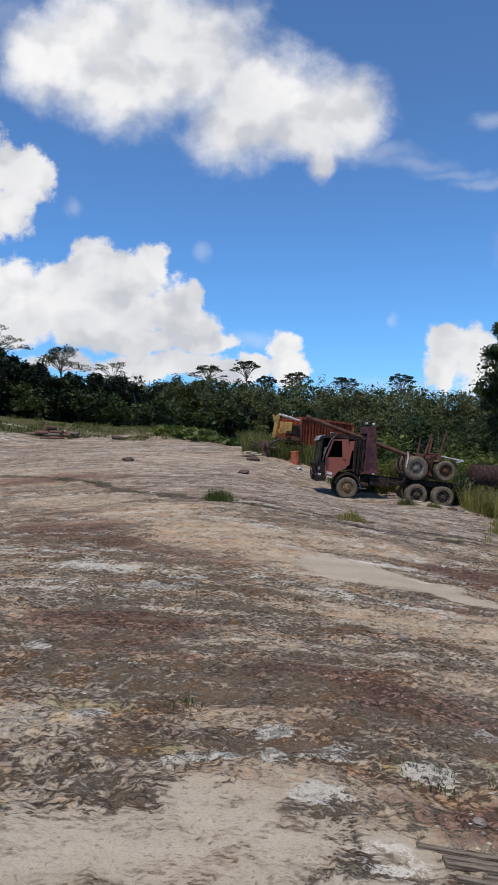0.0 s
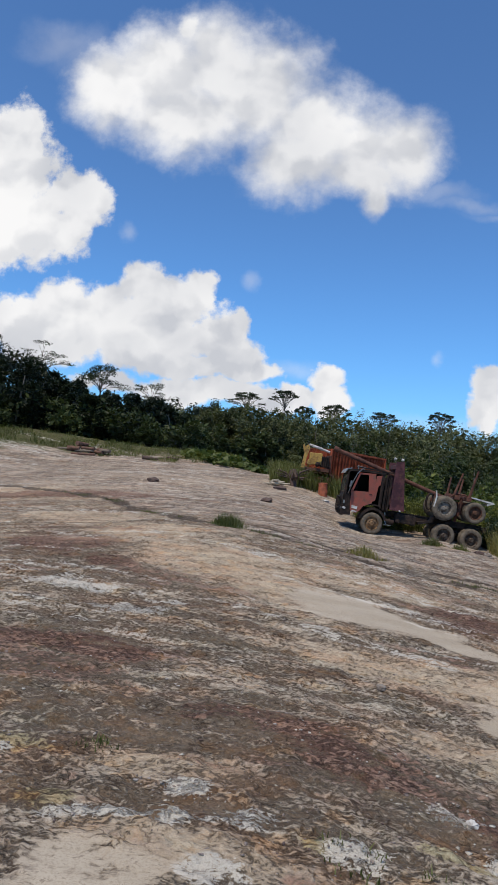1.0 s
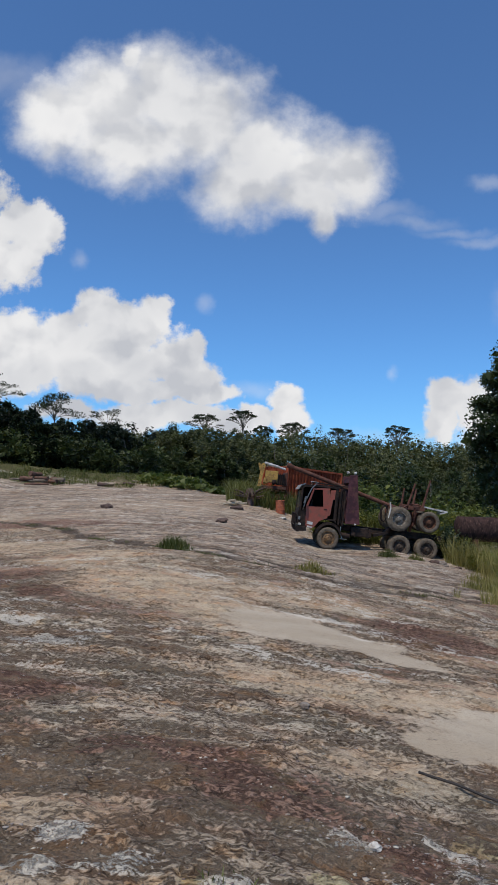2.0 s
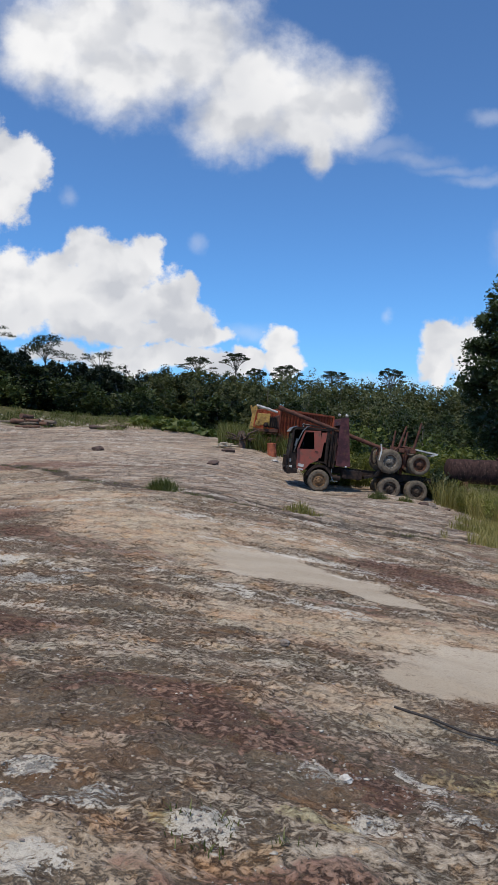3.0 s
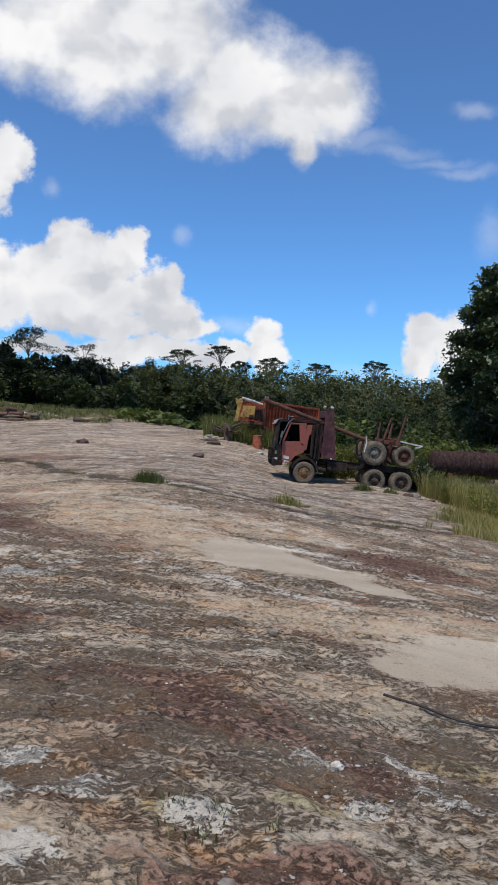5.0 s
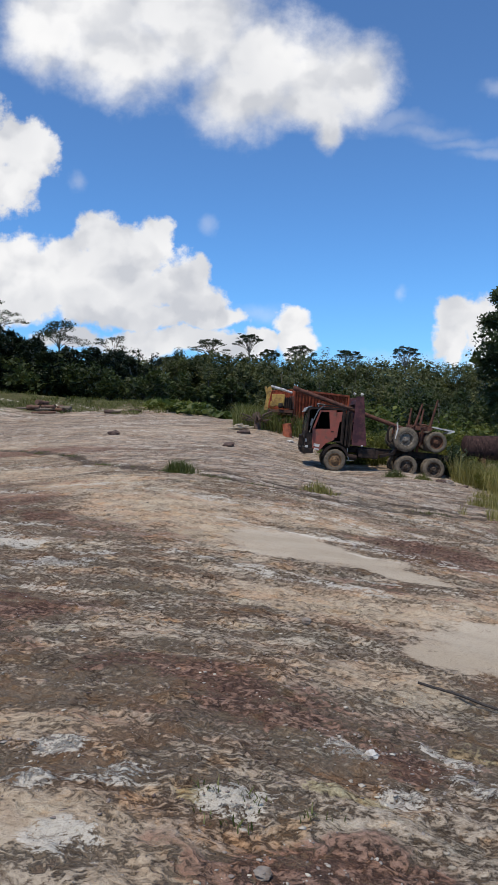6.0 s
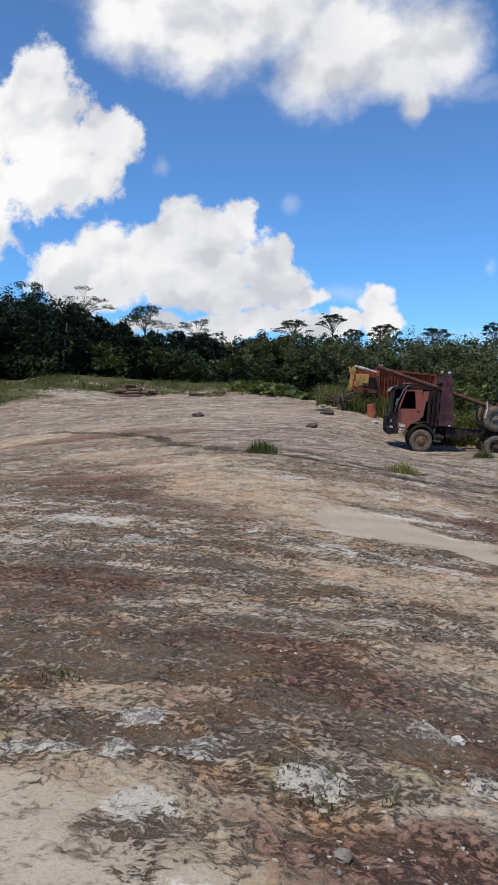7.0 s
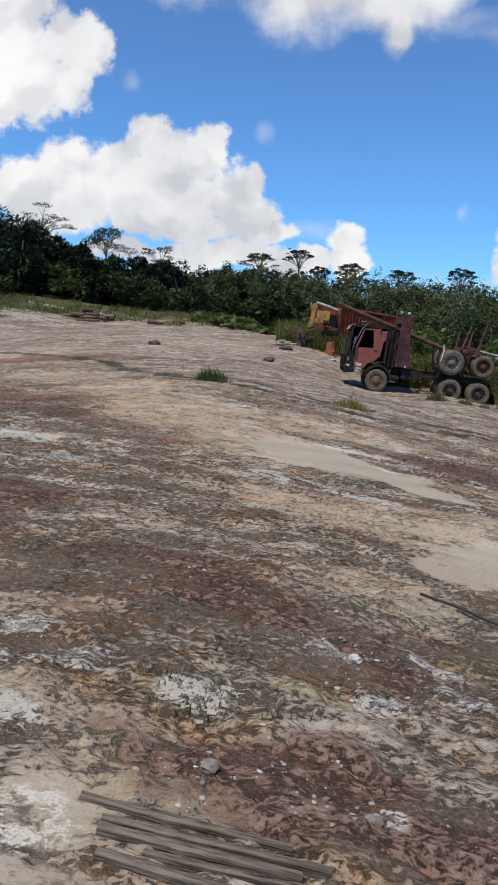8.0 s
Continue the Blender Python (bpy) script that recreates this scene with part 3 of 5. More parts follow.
# ---- plants ----
def leaf_quads(centres, normals_up, size, rng, droop=0.35):
    """A lozenge leaf at each centre, turned at random."""
    k = len(centres)
    yaw = rng.uniform(0, 2 * np.pi, k)
    tip = rng.normal(0, 1, (k, 3))
    tip[:, 2] = tip[:, 2] * 0.6 - droop
    tip /= np.linalg.norm(tip, axis=1)[:, None]
    side = np.stack([np.cos(yaw), np.sin(yaw), rng.normal(0, 0.35, k)], -1)
    side -= tip * np.sum(side * tip, 1)[:, None]
    side /= np.linalg.norm(side, axis=1)[:, None] + 1e-6
    s = (size * rng.uniform(0.6, 1.3, k))[:, None]
    v = np.stack([centres - tip * s * 0.5, centres + side * s * 0.32, centres + tip * s * 0.6, centres - side * s * 0.32], 1).reshape(-1, 3)
    return v


def quads(v):
    return np.arange(len(v)).reshape(-1, 4)


def clump_points(centre, radii, n, rng, under=1.0):
    """Points near the skin of a lumpy ball; under flattens its lower half."""
    d = rng.normal(0, 1, (n, 3))
    d[:, 2] = np.where(d[:, 2] < 0, d[:, 2] * under, d[:, 2])
    d /= np.linalg.norm(d, axis=1)[:, None]
    r = rng.uniform(0.25, 1.0, n) ** 0.45
    return np.asarray(centre) + d * r[:, None] * np.asarray(radii)


def tapered(points, r0, r1, sides=7):
    """A bent tapering limb, as arrays."""
    pts = np.asarray(points, float)
    n = len(pts)
    v, f = [], []
    for k in range(n):
        d = pts[min(k + 1, n - 1)] - pts[max(k - 1, 0)]
        d = d / (np.linalg.norm(d) + 1e-9)
        u = np.cross(d, (0.3, 1.0, 0.2))
        u /= np.linalg.norm(u)
        w = np.cross(d, u)
        r = r0 + (r1 - r0) * k / (n - 1)
        for i in range(sides):
            a = 2 * np.pi * i / sides
            v.append(pts[k] + r * (u * np.cos(a) + w * np.sin(a)))
    for k in range(n - 1):
        for i in range(sides):
            j = (i + 1) % sides
            f.append((k * sides + i, k * sides + j, (k + 1) * sides + j, (k + 1) * sides + i))
    return np.array(v), np.array(f)


def join(pieces):
    vs, fs, off = [], [], 0
    for v, f in pieces:
        vs.append(v)
        fs.append(f + off)
        off += len(v)
    return np.concatenate(vs), np.concatenate(fs)


def skyline(u):
    """Rise of the woods' upper edge over the level of the eye, per metre of distance."""
    return np.interp(u, (-0.8, -0.5, -0.43, -0.36, -0.31, -0.25, -0.17, 0.0, 0.06, 0.13, 0.3, 0.4, 0.8), (0.168, 0.171, 0.169, 0.139, 0.118, 0.105, 0.102, 0.104, 0.100, 0.095, 0.088, 0.083, 0.083))


def build_forest():
    """The wall of woods round the far side of the clearing."""
    rng = np.random.default_rng(3)
    leaves, dark, bright, trunks = [], [], [], []
    for k in range(560):
        u = rng.uniform(-0.85, 0.75)
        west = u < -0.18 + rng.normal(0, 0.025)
        depth = rng.uniform(0, 1) ** 0.85
        if k < 190:
            u, depth, west = -0.24 + 0.9 * k / 190 + rng.normal(0, 0.004), rng.uniform(0.82, 1.0), False
        near, deep = (61, 92) if west else (78 if u < 0.02 else 66, 165)
        d = near + depth * (deep - near)
        x, y = 1.0 + u * d, 0.7 + d
        z0 = base(x, y)
        rough = 0.06 if k < 190 else 0.035
        rise = skyline(u) * (0.40 + 0.58 * depth + rng.normal(0, rough)) if not west else skyline(u) * (0.84 + 0.15 * depth + rng.normal(0, 0.03))
        top = 1.6 + d * rise
        h = max(top - z0, 2.5)
        wide = h * rng.uniform(0.20, 0.34)
        lean = rng.normal(0, 0.4, 2)
        size = 0.13 + d / 680
        for c in range(rng.integers(8, 12)):
            f = rng.uniform(0.05, 0.92)
            spread = wide * (0.95 if f < 0.8 else 0.55)
            cc = (x + lean[0] * f + rng.normal(0, spread * 0.6), y + lean[1] * f + rng.normal(0, spread * 0.6), z0 + h * f)
            rr = np.array((wide * rng.uniform(0.35, 0.6), wide * rng.uniform(0.35, 0.6), h * rng.uniform(0.10, 0.17)))
            # shade in the west and sun at depth come from the leaf colour
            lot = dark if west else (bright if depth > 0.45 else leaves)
            lot.append(leaf_quads(clump_points(cc, rr, 120, rng, 0.25), None, size, rng))
            lot.append(leaf_quads(clump_points(cc, rr * 0.75, 28, rng), None, size * 2.4, rng))
        for c in range(3):
            f = 0.15 + 0.22 * c
            lot.append(leaf_quads(clump_points((x, y, z0 + h * f), (wide * 0.5, wide * 0.5, h * 0.14), 16, rng), None, size * 3.2, rng))
        if k % 2 == 0:
            trunks.append(tapered([(x, y, z0 - 0.2), (x + lean[0] * 0.5, y + lean[1] * 0.5, z0 + h * 0.5), (x + lean[0], y + lean[1], z0 + h * 0.88)], 0.13, 0.05, 5))
    for name, lot, mat_, label in (("forest", leaves, LEAF_FOREST, "dense green secondary rainforest behind the clearing"), ("sunlit_forest", bright, LEAF_FAR, "olive rainforest canopy with sunlight put into its leaf colour, on rising ground"), ("shaded_forest", dark, LEAF_DARK, "forest edge with shade put into its dark leaf colour, beyond the grassy verge")):
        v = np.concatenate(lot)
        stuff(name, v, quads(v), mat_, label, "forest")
    v, f = join(trunks)
    stuff("forest_trunks", v, f, BARK, "thin pale trunks among the forest leaves", "forest")


def tall_tree(u, v_top, d, half, style, seed):
    """A tall tree that stands over the woods: bare trunk, forked limbs and an open crown."""
    rng = np.random.default_rng(seed)
    x, y = 1.0 + u * d, 0.7 + d
    z0 = base(x, y) - 0.2
    h = 1.6 + v_top * d - z0
    ob = thing("tall_tree", pose(x, y, z0), "tall rainforest tree with an open " + {"umbrella": "umbrella crown", "ragged": "ragged leafy crown", "sparse": "sparse half-bare crown"}[style] + " above the forest", "tree", "tall trees on the skyline")
    fork = h * (0.80 if style == "umbrella" else 0.72)
    limbs = [tapered([(0, 0, 0), (0.1, 0, h * 0.4), (0.0, 0.1, fork)], 0.22, 0.11, 7)]
    pts = []
    count = {"umbrella": 26, "ragged": 16, "sparse": 13}[style]
    for k in range(count):
        a = 2 * math.pi * (k + rng.uniform(-0.3, 0.3)) / count
        out = half * rng.uniform(0.25, 1.0)
        if style == "umbrella":
            tip_z = h * 0.99 - (out / half) ** 2 * half * 0.62 - rng.uniform(0, 0.3)
            rr = (half * 0.17, half * 0.17, half * 0.06)
        else:
            tip_z = fork + (h - fork) * rng.uniform(0.0, 0.97)
            out *= 1.1 - 0.5 * (tip_z - fork) / (h - fork)
            rr = (half * 0.30, half * 0.30, half * 0.17) if style == "ragged" else (half * 0.26, half * 0.26, half * 0.07)
        tip = (math.cos(a) * out, math.sin(a) * out, tip_z)
        start = fork * rng.uniform(0.93, 1.0)
        mid = (tip[0] * 0.45, tip[1] * 0.45, start + (tip_z - start) * 0.62)
        limbs.append(tapered([(0, 0, start), mid, tip], 0.05, 0.02, 5))
        pts.append(clump_points(tip, rr, {"umbrella": 95, "ragged": 130, "sparse": 55}[style], rng))
        for q in range(2):
            off = np.array(tip) + rng.normal(0, half * 0.14, 3) * (1, 1, 0.35)
            limbs.append(tapered([mid, (np.array(mid) + off) / 2 + (0, 0, 0.1), off], 0.035, 0.015, 4))
            pts.append(clump_points(off, np.array(rr) * 0.7, 34, rng))
    v, f = join(limbs)
    stuff("trunk", v, f, BARK, "", "", parent=ob)
    v = leaf_quads(np.concatenate(pts), None, 0.20, rng)
    stuff("crown", v, quads(v), LEAF_HIGH, "", "", parent=ob)


def broad_tree():
    """The large leafy tree at the east edge."""
    rng = np.random.default_rng(12)
    x, y = 20.7, 45.0
    z0 = base(x, y) - 0.2
    ob = thing("broadleaf_tree", pose(x, y, z0), "large dense dark green broadleaf tree beside the shrubs", "tree")
    limbs = [tapered([(0, 0, 0), (0.2, 0.1, 2.5), (0.1, 0, 6.0), (0, 0.2, 11)], 0.42, 0.12, 10)]
    pts, big = [], []
    for k in range(430):
        f = rng.uniform(0, 1) ** 0.8
        zc = 3.6 + 11.0 * f
        reach = 5.7 * math.sqrt(max(0.05, 1 - ((zc - 8.2) / 7.4) ** 2))
        a = rng.uniform(0, 2 * math.pi)
        o = reach * rng.uniform(0.15, 0.95) ** 0.6
        c = (math.cos(a) * o, math.sin(a) * o, zc)
        s = rng.uniform(0.65, 1.15)
        pts.append(clump_points(c, (s * 1.1, s * 1.1, s * 0.8), 210, rng))
        big.append(clump_points(c, (s * 0.8, s * 0.8, s * 0.55), 28, rng))
        if k % 3 == 0:
            limbs.append(tapered([(0.1, 0, max(2.2, zc - 2.5)), (c[0] * 0.5, c[1] * 0.5, zc - 0.7), c], 0.12, 0.03, 5))
    v, f = join(limbs)
    stuff("trunk", v, f, BARK, "", "", parent=ob)
    v = np.concatenate([leaf_quads(np.concatenate(pts), None, 0.20, rng), leaf_quads(np.concatenate(big), None, 0.55, rng)])
    stuff("crown", v, quads(v), LEAF_TREE, "", "", parent=ob)


def shrubs(name, spots, label, mat_, seed, size):
    """Leafy bushes: spots of (x, y, radius, height, leaves)."""
    rng = np.random.default_rng(seed)
    lot = []
    for x, y, r, h, n in spots:
        z0 = base(x, y)
        for c in range(7):
            f = rng.uniform(0.1, 0.85)
            cc = (x + rng.normal(0, r * 0.45), y + rng.normal(0, r * 0.45), z0 + h * f)
            lot.append(leaf_quads(clump_points(cc, (r * 0.5, r * 0.5, h * 0.24), max(n // 7, 8), rng), None, size, rng))
            lot.append(leaf_quads(clump_points(cc, (r * 0.36, r * 0.36, h * 0.17), max(n // 40, 3), rng), None, size * 2.6, rng))
    v = np.concatenate(lot)
    return stuff(name, v, quads(v), mat_, label, "shrub")


def grass(name, places, height, mat_, label, seed, width=0.012, kind="stuff", dome=0.0):
    """Bent blades of two faces at the given (x, y)."""
    rng = np.random.default_rng(seed)
    p = np.asarray(places)
    k = len(p)
    z = ground_height(p[:, 0], p[:, 1]) - 0.02
    h = height * rng.uniform(0.35, 1.25, k)
    if dome:
        c = p.mean(0)
        h *= np.exp(-np.sum((p - c) ** 2, 1) / dome ** 2)
    a = rng.uniform(0, 2 * np.pi, k)
    lean = rng.uniform(0.05, 0.9, k) * h
    d = np.stack([np.cos(a), np.sin(a)], -1)
    s = np.stack([-d[:, 1], d[:, 0]], -1) * (width * rng.uniform(0.7, 1.4, k))[:, None]
    root = np.concatenate([p, z[:, None]], 1)
    mid = root + np.concatenate([d * (lean * 0.35)[:, None], (h * 0.6)[:, None]], 1)
    tip = root + np.concatenate([d * lean[:, None], h[:, None]], 1)
    s3 = np.concatenate([s, np.zeros((k, 1))], 1)
    v = np.stack([root - s3, root + s3, mid + s3 * 0.8, mid - s3 * 0.8, tip + s3 * 0.15, tip - s3 * 0.15], 1).reshape(-1, 3)
    b = np.arange(k)[:, None] * 6
    f = np.concatenate([b + (0, 1, 2, 3), b + (3, 2, 4, 5)])
    return stuff(name, v, f, mat_, label, "grass", kind=kind)


def scatter(rng, n, x0, x1, y0, y1, keep=None):
    """Places in a box, thinned by a noise so that they grow in clumps."""
    x, y = rng.uniform(x0, x1, n), rng.uniform(y0, y1, n)
    ok = fbm(x * 0.7, y * 0.7, 3, 77) > 0.42
    if keep is not None:
        ok &= keep(x, y)
    return np.stack([x[ok], y[ok]], -1)


def build_plants():
    build_forest()
    for u, v, d, half, style, seed in ((-0.282, 0.141, 100, 3.3, "ragged", 1), (-0.205, 0.122, 120, 3.4, "sparse", 2), (-0.069, 0.119, 160, 4.2, "umbrella", 3), (-0.0135, 0.125, 160, 3.6, "umbrella", 4),
                                       (0.0583, 0.110, 160, 3.6, "umbrella", 5), (0.1264, 0.104, 160, 3.8, "umbrella", 6), (0.2064, 0.110, 150, 3.0, "umbrella", 7), (-0.375, 0.170, 90, 3.6, "sparse", 8), (-0.46, 0.178, 85, 3.0, "ragged", 9), (0.015, 0.104, 165, 2.6, "umbrella", 10)):
        tall_tree(u, v, d, half, style, seed)
    broad_tree()
    rng = np.random.default_rng(21)
    # shrubs behind the truck and the tank, eastwards
    spots = []
    for k in range(120):
        x = rng.uniform(7.0, 34)
        y = rng.uniform(38.5, 58) - max(0, x - 12) * 0.2
        x = x if x > 9.5 or y > 41 else x + 4
        spots.append((x, y, rng.uniform(0.9, 1.7), rng.uniform(2.0, 3.9) + max(0, y - 46) * 0.1, 700))
    shrubs("shrub_thicket", spots, "tangled green shrub thicket behind the truck", LEAF_SHRUB, 22, 0.14)
    spots = [(rng.uniform(-9, 8), rng.uniform(57, 64), rng.uniform(0.8, 1.6), rng.uniform(0.25, 0.6), 160) for k in range(60)]
    shrubs("verge_shrubs", spots, "low green weeds along the far edge of the clearing", LEAF_SHRUB, 23, 0.26)
    spots = [(1.0 + u * d, 0.7 + d, rng.uniform(1.4, 2.4), rng.uniform(2.2, 4.2), 420) for u, d in zip(rng.uniform(-0.62, -0.12, 34), rng.uniform(61, 66, 34))]
    shrubs("edge_bushes", spots, "dull green bushes before the shaded forest", LEAF_FOREST, 24, 0.22)
    p = scatter(rng, 70000, 9.0, 22, 15.5, 34, lambda x, y: (x > 7.0 + (y - 16) * 0.22 + 0.9 * np.sin(y * 1.1)) & (x > 10.2 - 0.05 * (y - 18)))
    grass("tall_grass", p, 1.15, GRASS_DRY, "tall yellow-green grass beside the rusty tank", 31, 0.006)
    p = scatter(rng, 20000, 5.6, 11, 16.0, 24, lambda x, y: (x > 6.0 + (y - 16.5) * 0.35 + 0.5 * np.sin(y * 2.1)))
    grass("short_grass", p, 0.28, GRASS_DRY, "short yellow grass at the clearing's edge", 32, 0.005)
    p = scatter(rng, 16000, -40, -15.5, 53, 60, lambda x, y: np.hypot(x, y) > 59.5 + 0.7 * np.sin(x * 0.8))
    grass("verge_grass", p, 0.30, GRASS_GREEN, "yellowing grass verge at the forest's edge", 33, 0.018)
    p = scatter(rng, 16000, -15, 7, 54.5, 62, lambda x, y: y > 55.8 + 0.8 * np.sin(x * 0.9))
    grass("green_verge", p, 0.26, GRASS_GREEN, "bright green weeds along the clearing's edge", 34, 0.018)
    p = scatter(rng, 14000, 4.5, 11.5, 36.2, 41)
    grass("weed_stand", p[::3], 1.3, GRASS_GREEN, "tall bright green weeds behind the truck", 36, 0.012)
    spots = [(rng.uniform(4.5, 12.5), rng.uniform(36.2, 41), rng.uniform(0.4, 0.8), rng.uniform(0.9, 1.9), 420) for k in range(70)]
    shrubs("leafy_weeds", spots, "bright yellow-green leafy weeds behind the truck", LEAF_WEED, 25, 0.085)
    spots = [(x, y, rng.uniform(0.35, 0.7), rng.uniform(0.6, 1.25), 420) for x, y in zip(rng.uniform(9.6, 18, 150), rng.uniform(24, 35.2, 150)) if x > 8.3 + (y - 16) * 0.16]
    shrubs("weedy_growth", spots, "yellow-green weeds and creepers before the rusty tank", LEAF_WEED, 26, 0.055)
    # dark bushes stand in for the shadow behind the truck; others overgrow the tank
    spots = [(rng.uniform(10.2, 11.6), rng.uniform(34.2, 36.0), 0.5, rng.uniform(0.9, 1.7), 500) for k in range(10)] + [(rng.uniform(11.5, 18), 36.9 + rng.uniform(-0.3, 0.5), 0.4, 2.3, 160) for k in range(12)]
    shrubs("dark_scrub", spots, "dark scrub filling in the shadow between the truck and the tank", LEAF_TREE, 27, 0.08)
    p = scatter(rng, 16000, 10.0, 20, 17, 33, lambda x, y: (x > 7.6 + (y - 16) * 0.22 + 0.9 * np.sin(y * 1.1)) & (x > 10.5 - 0.05 * (y - 18)))
    grass("green_tall_grass", p, 1.3, GRASS_GREEN, "green stalks among the yellowing tall grass", 37, 0.008)
    p = scatter(rng, 9000, -0.5, 7.5, 46, 54)
    grass("weeds", p, 1.1, GRASS_GREEN, "green weeds round the container and the wreck", 35, 0.022)
    for x, y, r, h, n, label in ((-0.72, 17.2, 0.42, 0.33, 1000, "dense low clump of green grass on bare earth"), (2.45, 16.6, 0.42, 0.24, 420, "sparse yellowish grass tuft on bare earth"), (6.9, 31.0, 0.5, 0.35, 700, "green grass clump beside the truck's wheel"), (8.0, 30.6, 0.4, 0.3, 400, "green grass clump beside the truck's wheel")):
        q = rng.normal(0, 1, (n, 2)) * (r * 0.5, r * 0.42) + (x, y)
        tagged(grass("grass_tuft", q, h, GRASS_GREEN if h > 0.25 else GRASS_DRY, label, int(n), 0.006, dome=r), group="grass tufts")
    x = rng.uniform(-11, 7, 5200)
    y = np.interp(x, RUT_X, RUT_Y) + rng.normal(0, 0.30, len(x))
    ok = (rut(x, y) > 0.35) & (fbm(x * 1.3, y * 1.3, 3, 83) > 0.60)
    grass("rut_weeds", np.stack([x[ok], y[ok]], -1), 0.09, GRASS_GREEN, "low olive weeds in a dark rut", 38, 0.006)
    for x, y, n in ((0.98, 3.68, 26), (1.12, 3.86, 22), (-0.35, 4.5, 60), (1.36, 3.78, 14), (0.9, 3.9, 14)):
        q = rng.normal(0, 1, (n, 2)) * (0.05, 0.03) + (x, y)
        tagged(grass("seedling", q, 0.055, GRASS_GREEN, "tiny green seedling on pale clay", n, 0.004), group="seedlings")


build_plants()


# ---- the logging truck ----
# local frame: x to the rear, y to the far side, z up; the origin lies on the ground under the front axle's near wheel


def wheel(name, parent, x, y, z, rim_mat, deep, radius=0.51, seed=0):
    """A lugged tyre with its dished rim and hub, the face towards -y."""
    bm = bmesh.new()
    w = 0.15
    lug = lambda i, k: 0.012 if (k in (5, 6, 7) and (i + (k == 6)) % 3 == 0) else 0.0
    lathe(bm, [(0.30, -w * 0.72), (0.33, -w * 0.98), (0.40, -w * 1.06), (0.455, -w * 1.0), (0.485, -w * 0.86), (radius - 0.012, -w * 0.68), (radius - 0.006, 0), (radius - 0.012, w * 0.68), (0.485, w * 0.86), (0.40, w * 1.06), (0.30, w * 0.72), (0.30, -w * 0.72)], 54, wobble=lug)
    bmesh.ops.transform(bm, matrix=Matrix.Diagonal((radius / 0.51, 1, radius / 0.51, 1)), verts=bm.verts[:])
    tyre = part(name, bm, RUBBER, parent, "dusty worn lugged truck tyre")
    tyre.location = (x, y, z)
    tyre.rotation_euler = (0, seed * 0.7, 0)
    bm = bmesh.new()
    lathe(bm, [(0.305, -w * 0.80), (0.322, -w * 0.98), (0.30, -w * 0.96), (0.275, -w * 0.55), (0.262, deep), (0.19, deep - 0.015), (0.17, deep - 0.04), (0.115, deep - 0.045), (0.11, deep - 0.10), (0.075, deep - 0.125), (0.0, deep - 0.125)], 32)
    for k in range(8):
        a = 2 * math.pi * k / 8
        rod(bm, (0.145 * math.cos(a), deep - 0.035, 0.145 * math.sin(a)), (0.145 * math.cos(a), deep - 0.07, 0.145 * math.sin(a)), 0.014, 6)
    s = radius / 0.51
    bmesh.ops.transform(bm, matrix=Matrix.Diagonal((s, 1, s, 1)), verts=bm.verts[:])
    part("rim", bm, rim_mat, tyre)
    return tyre


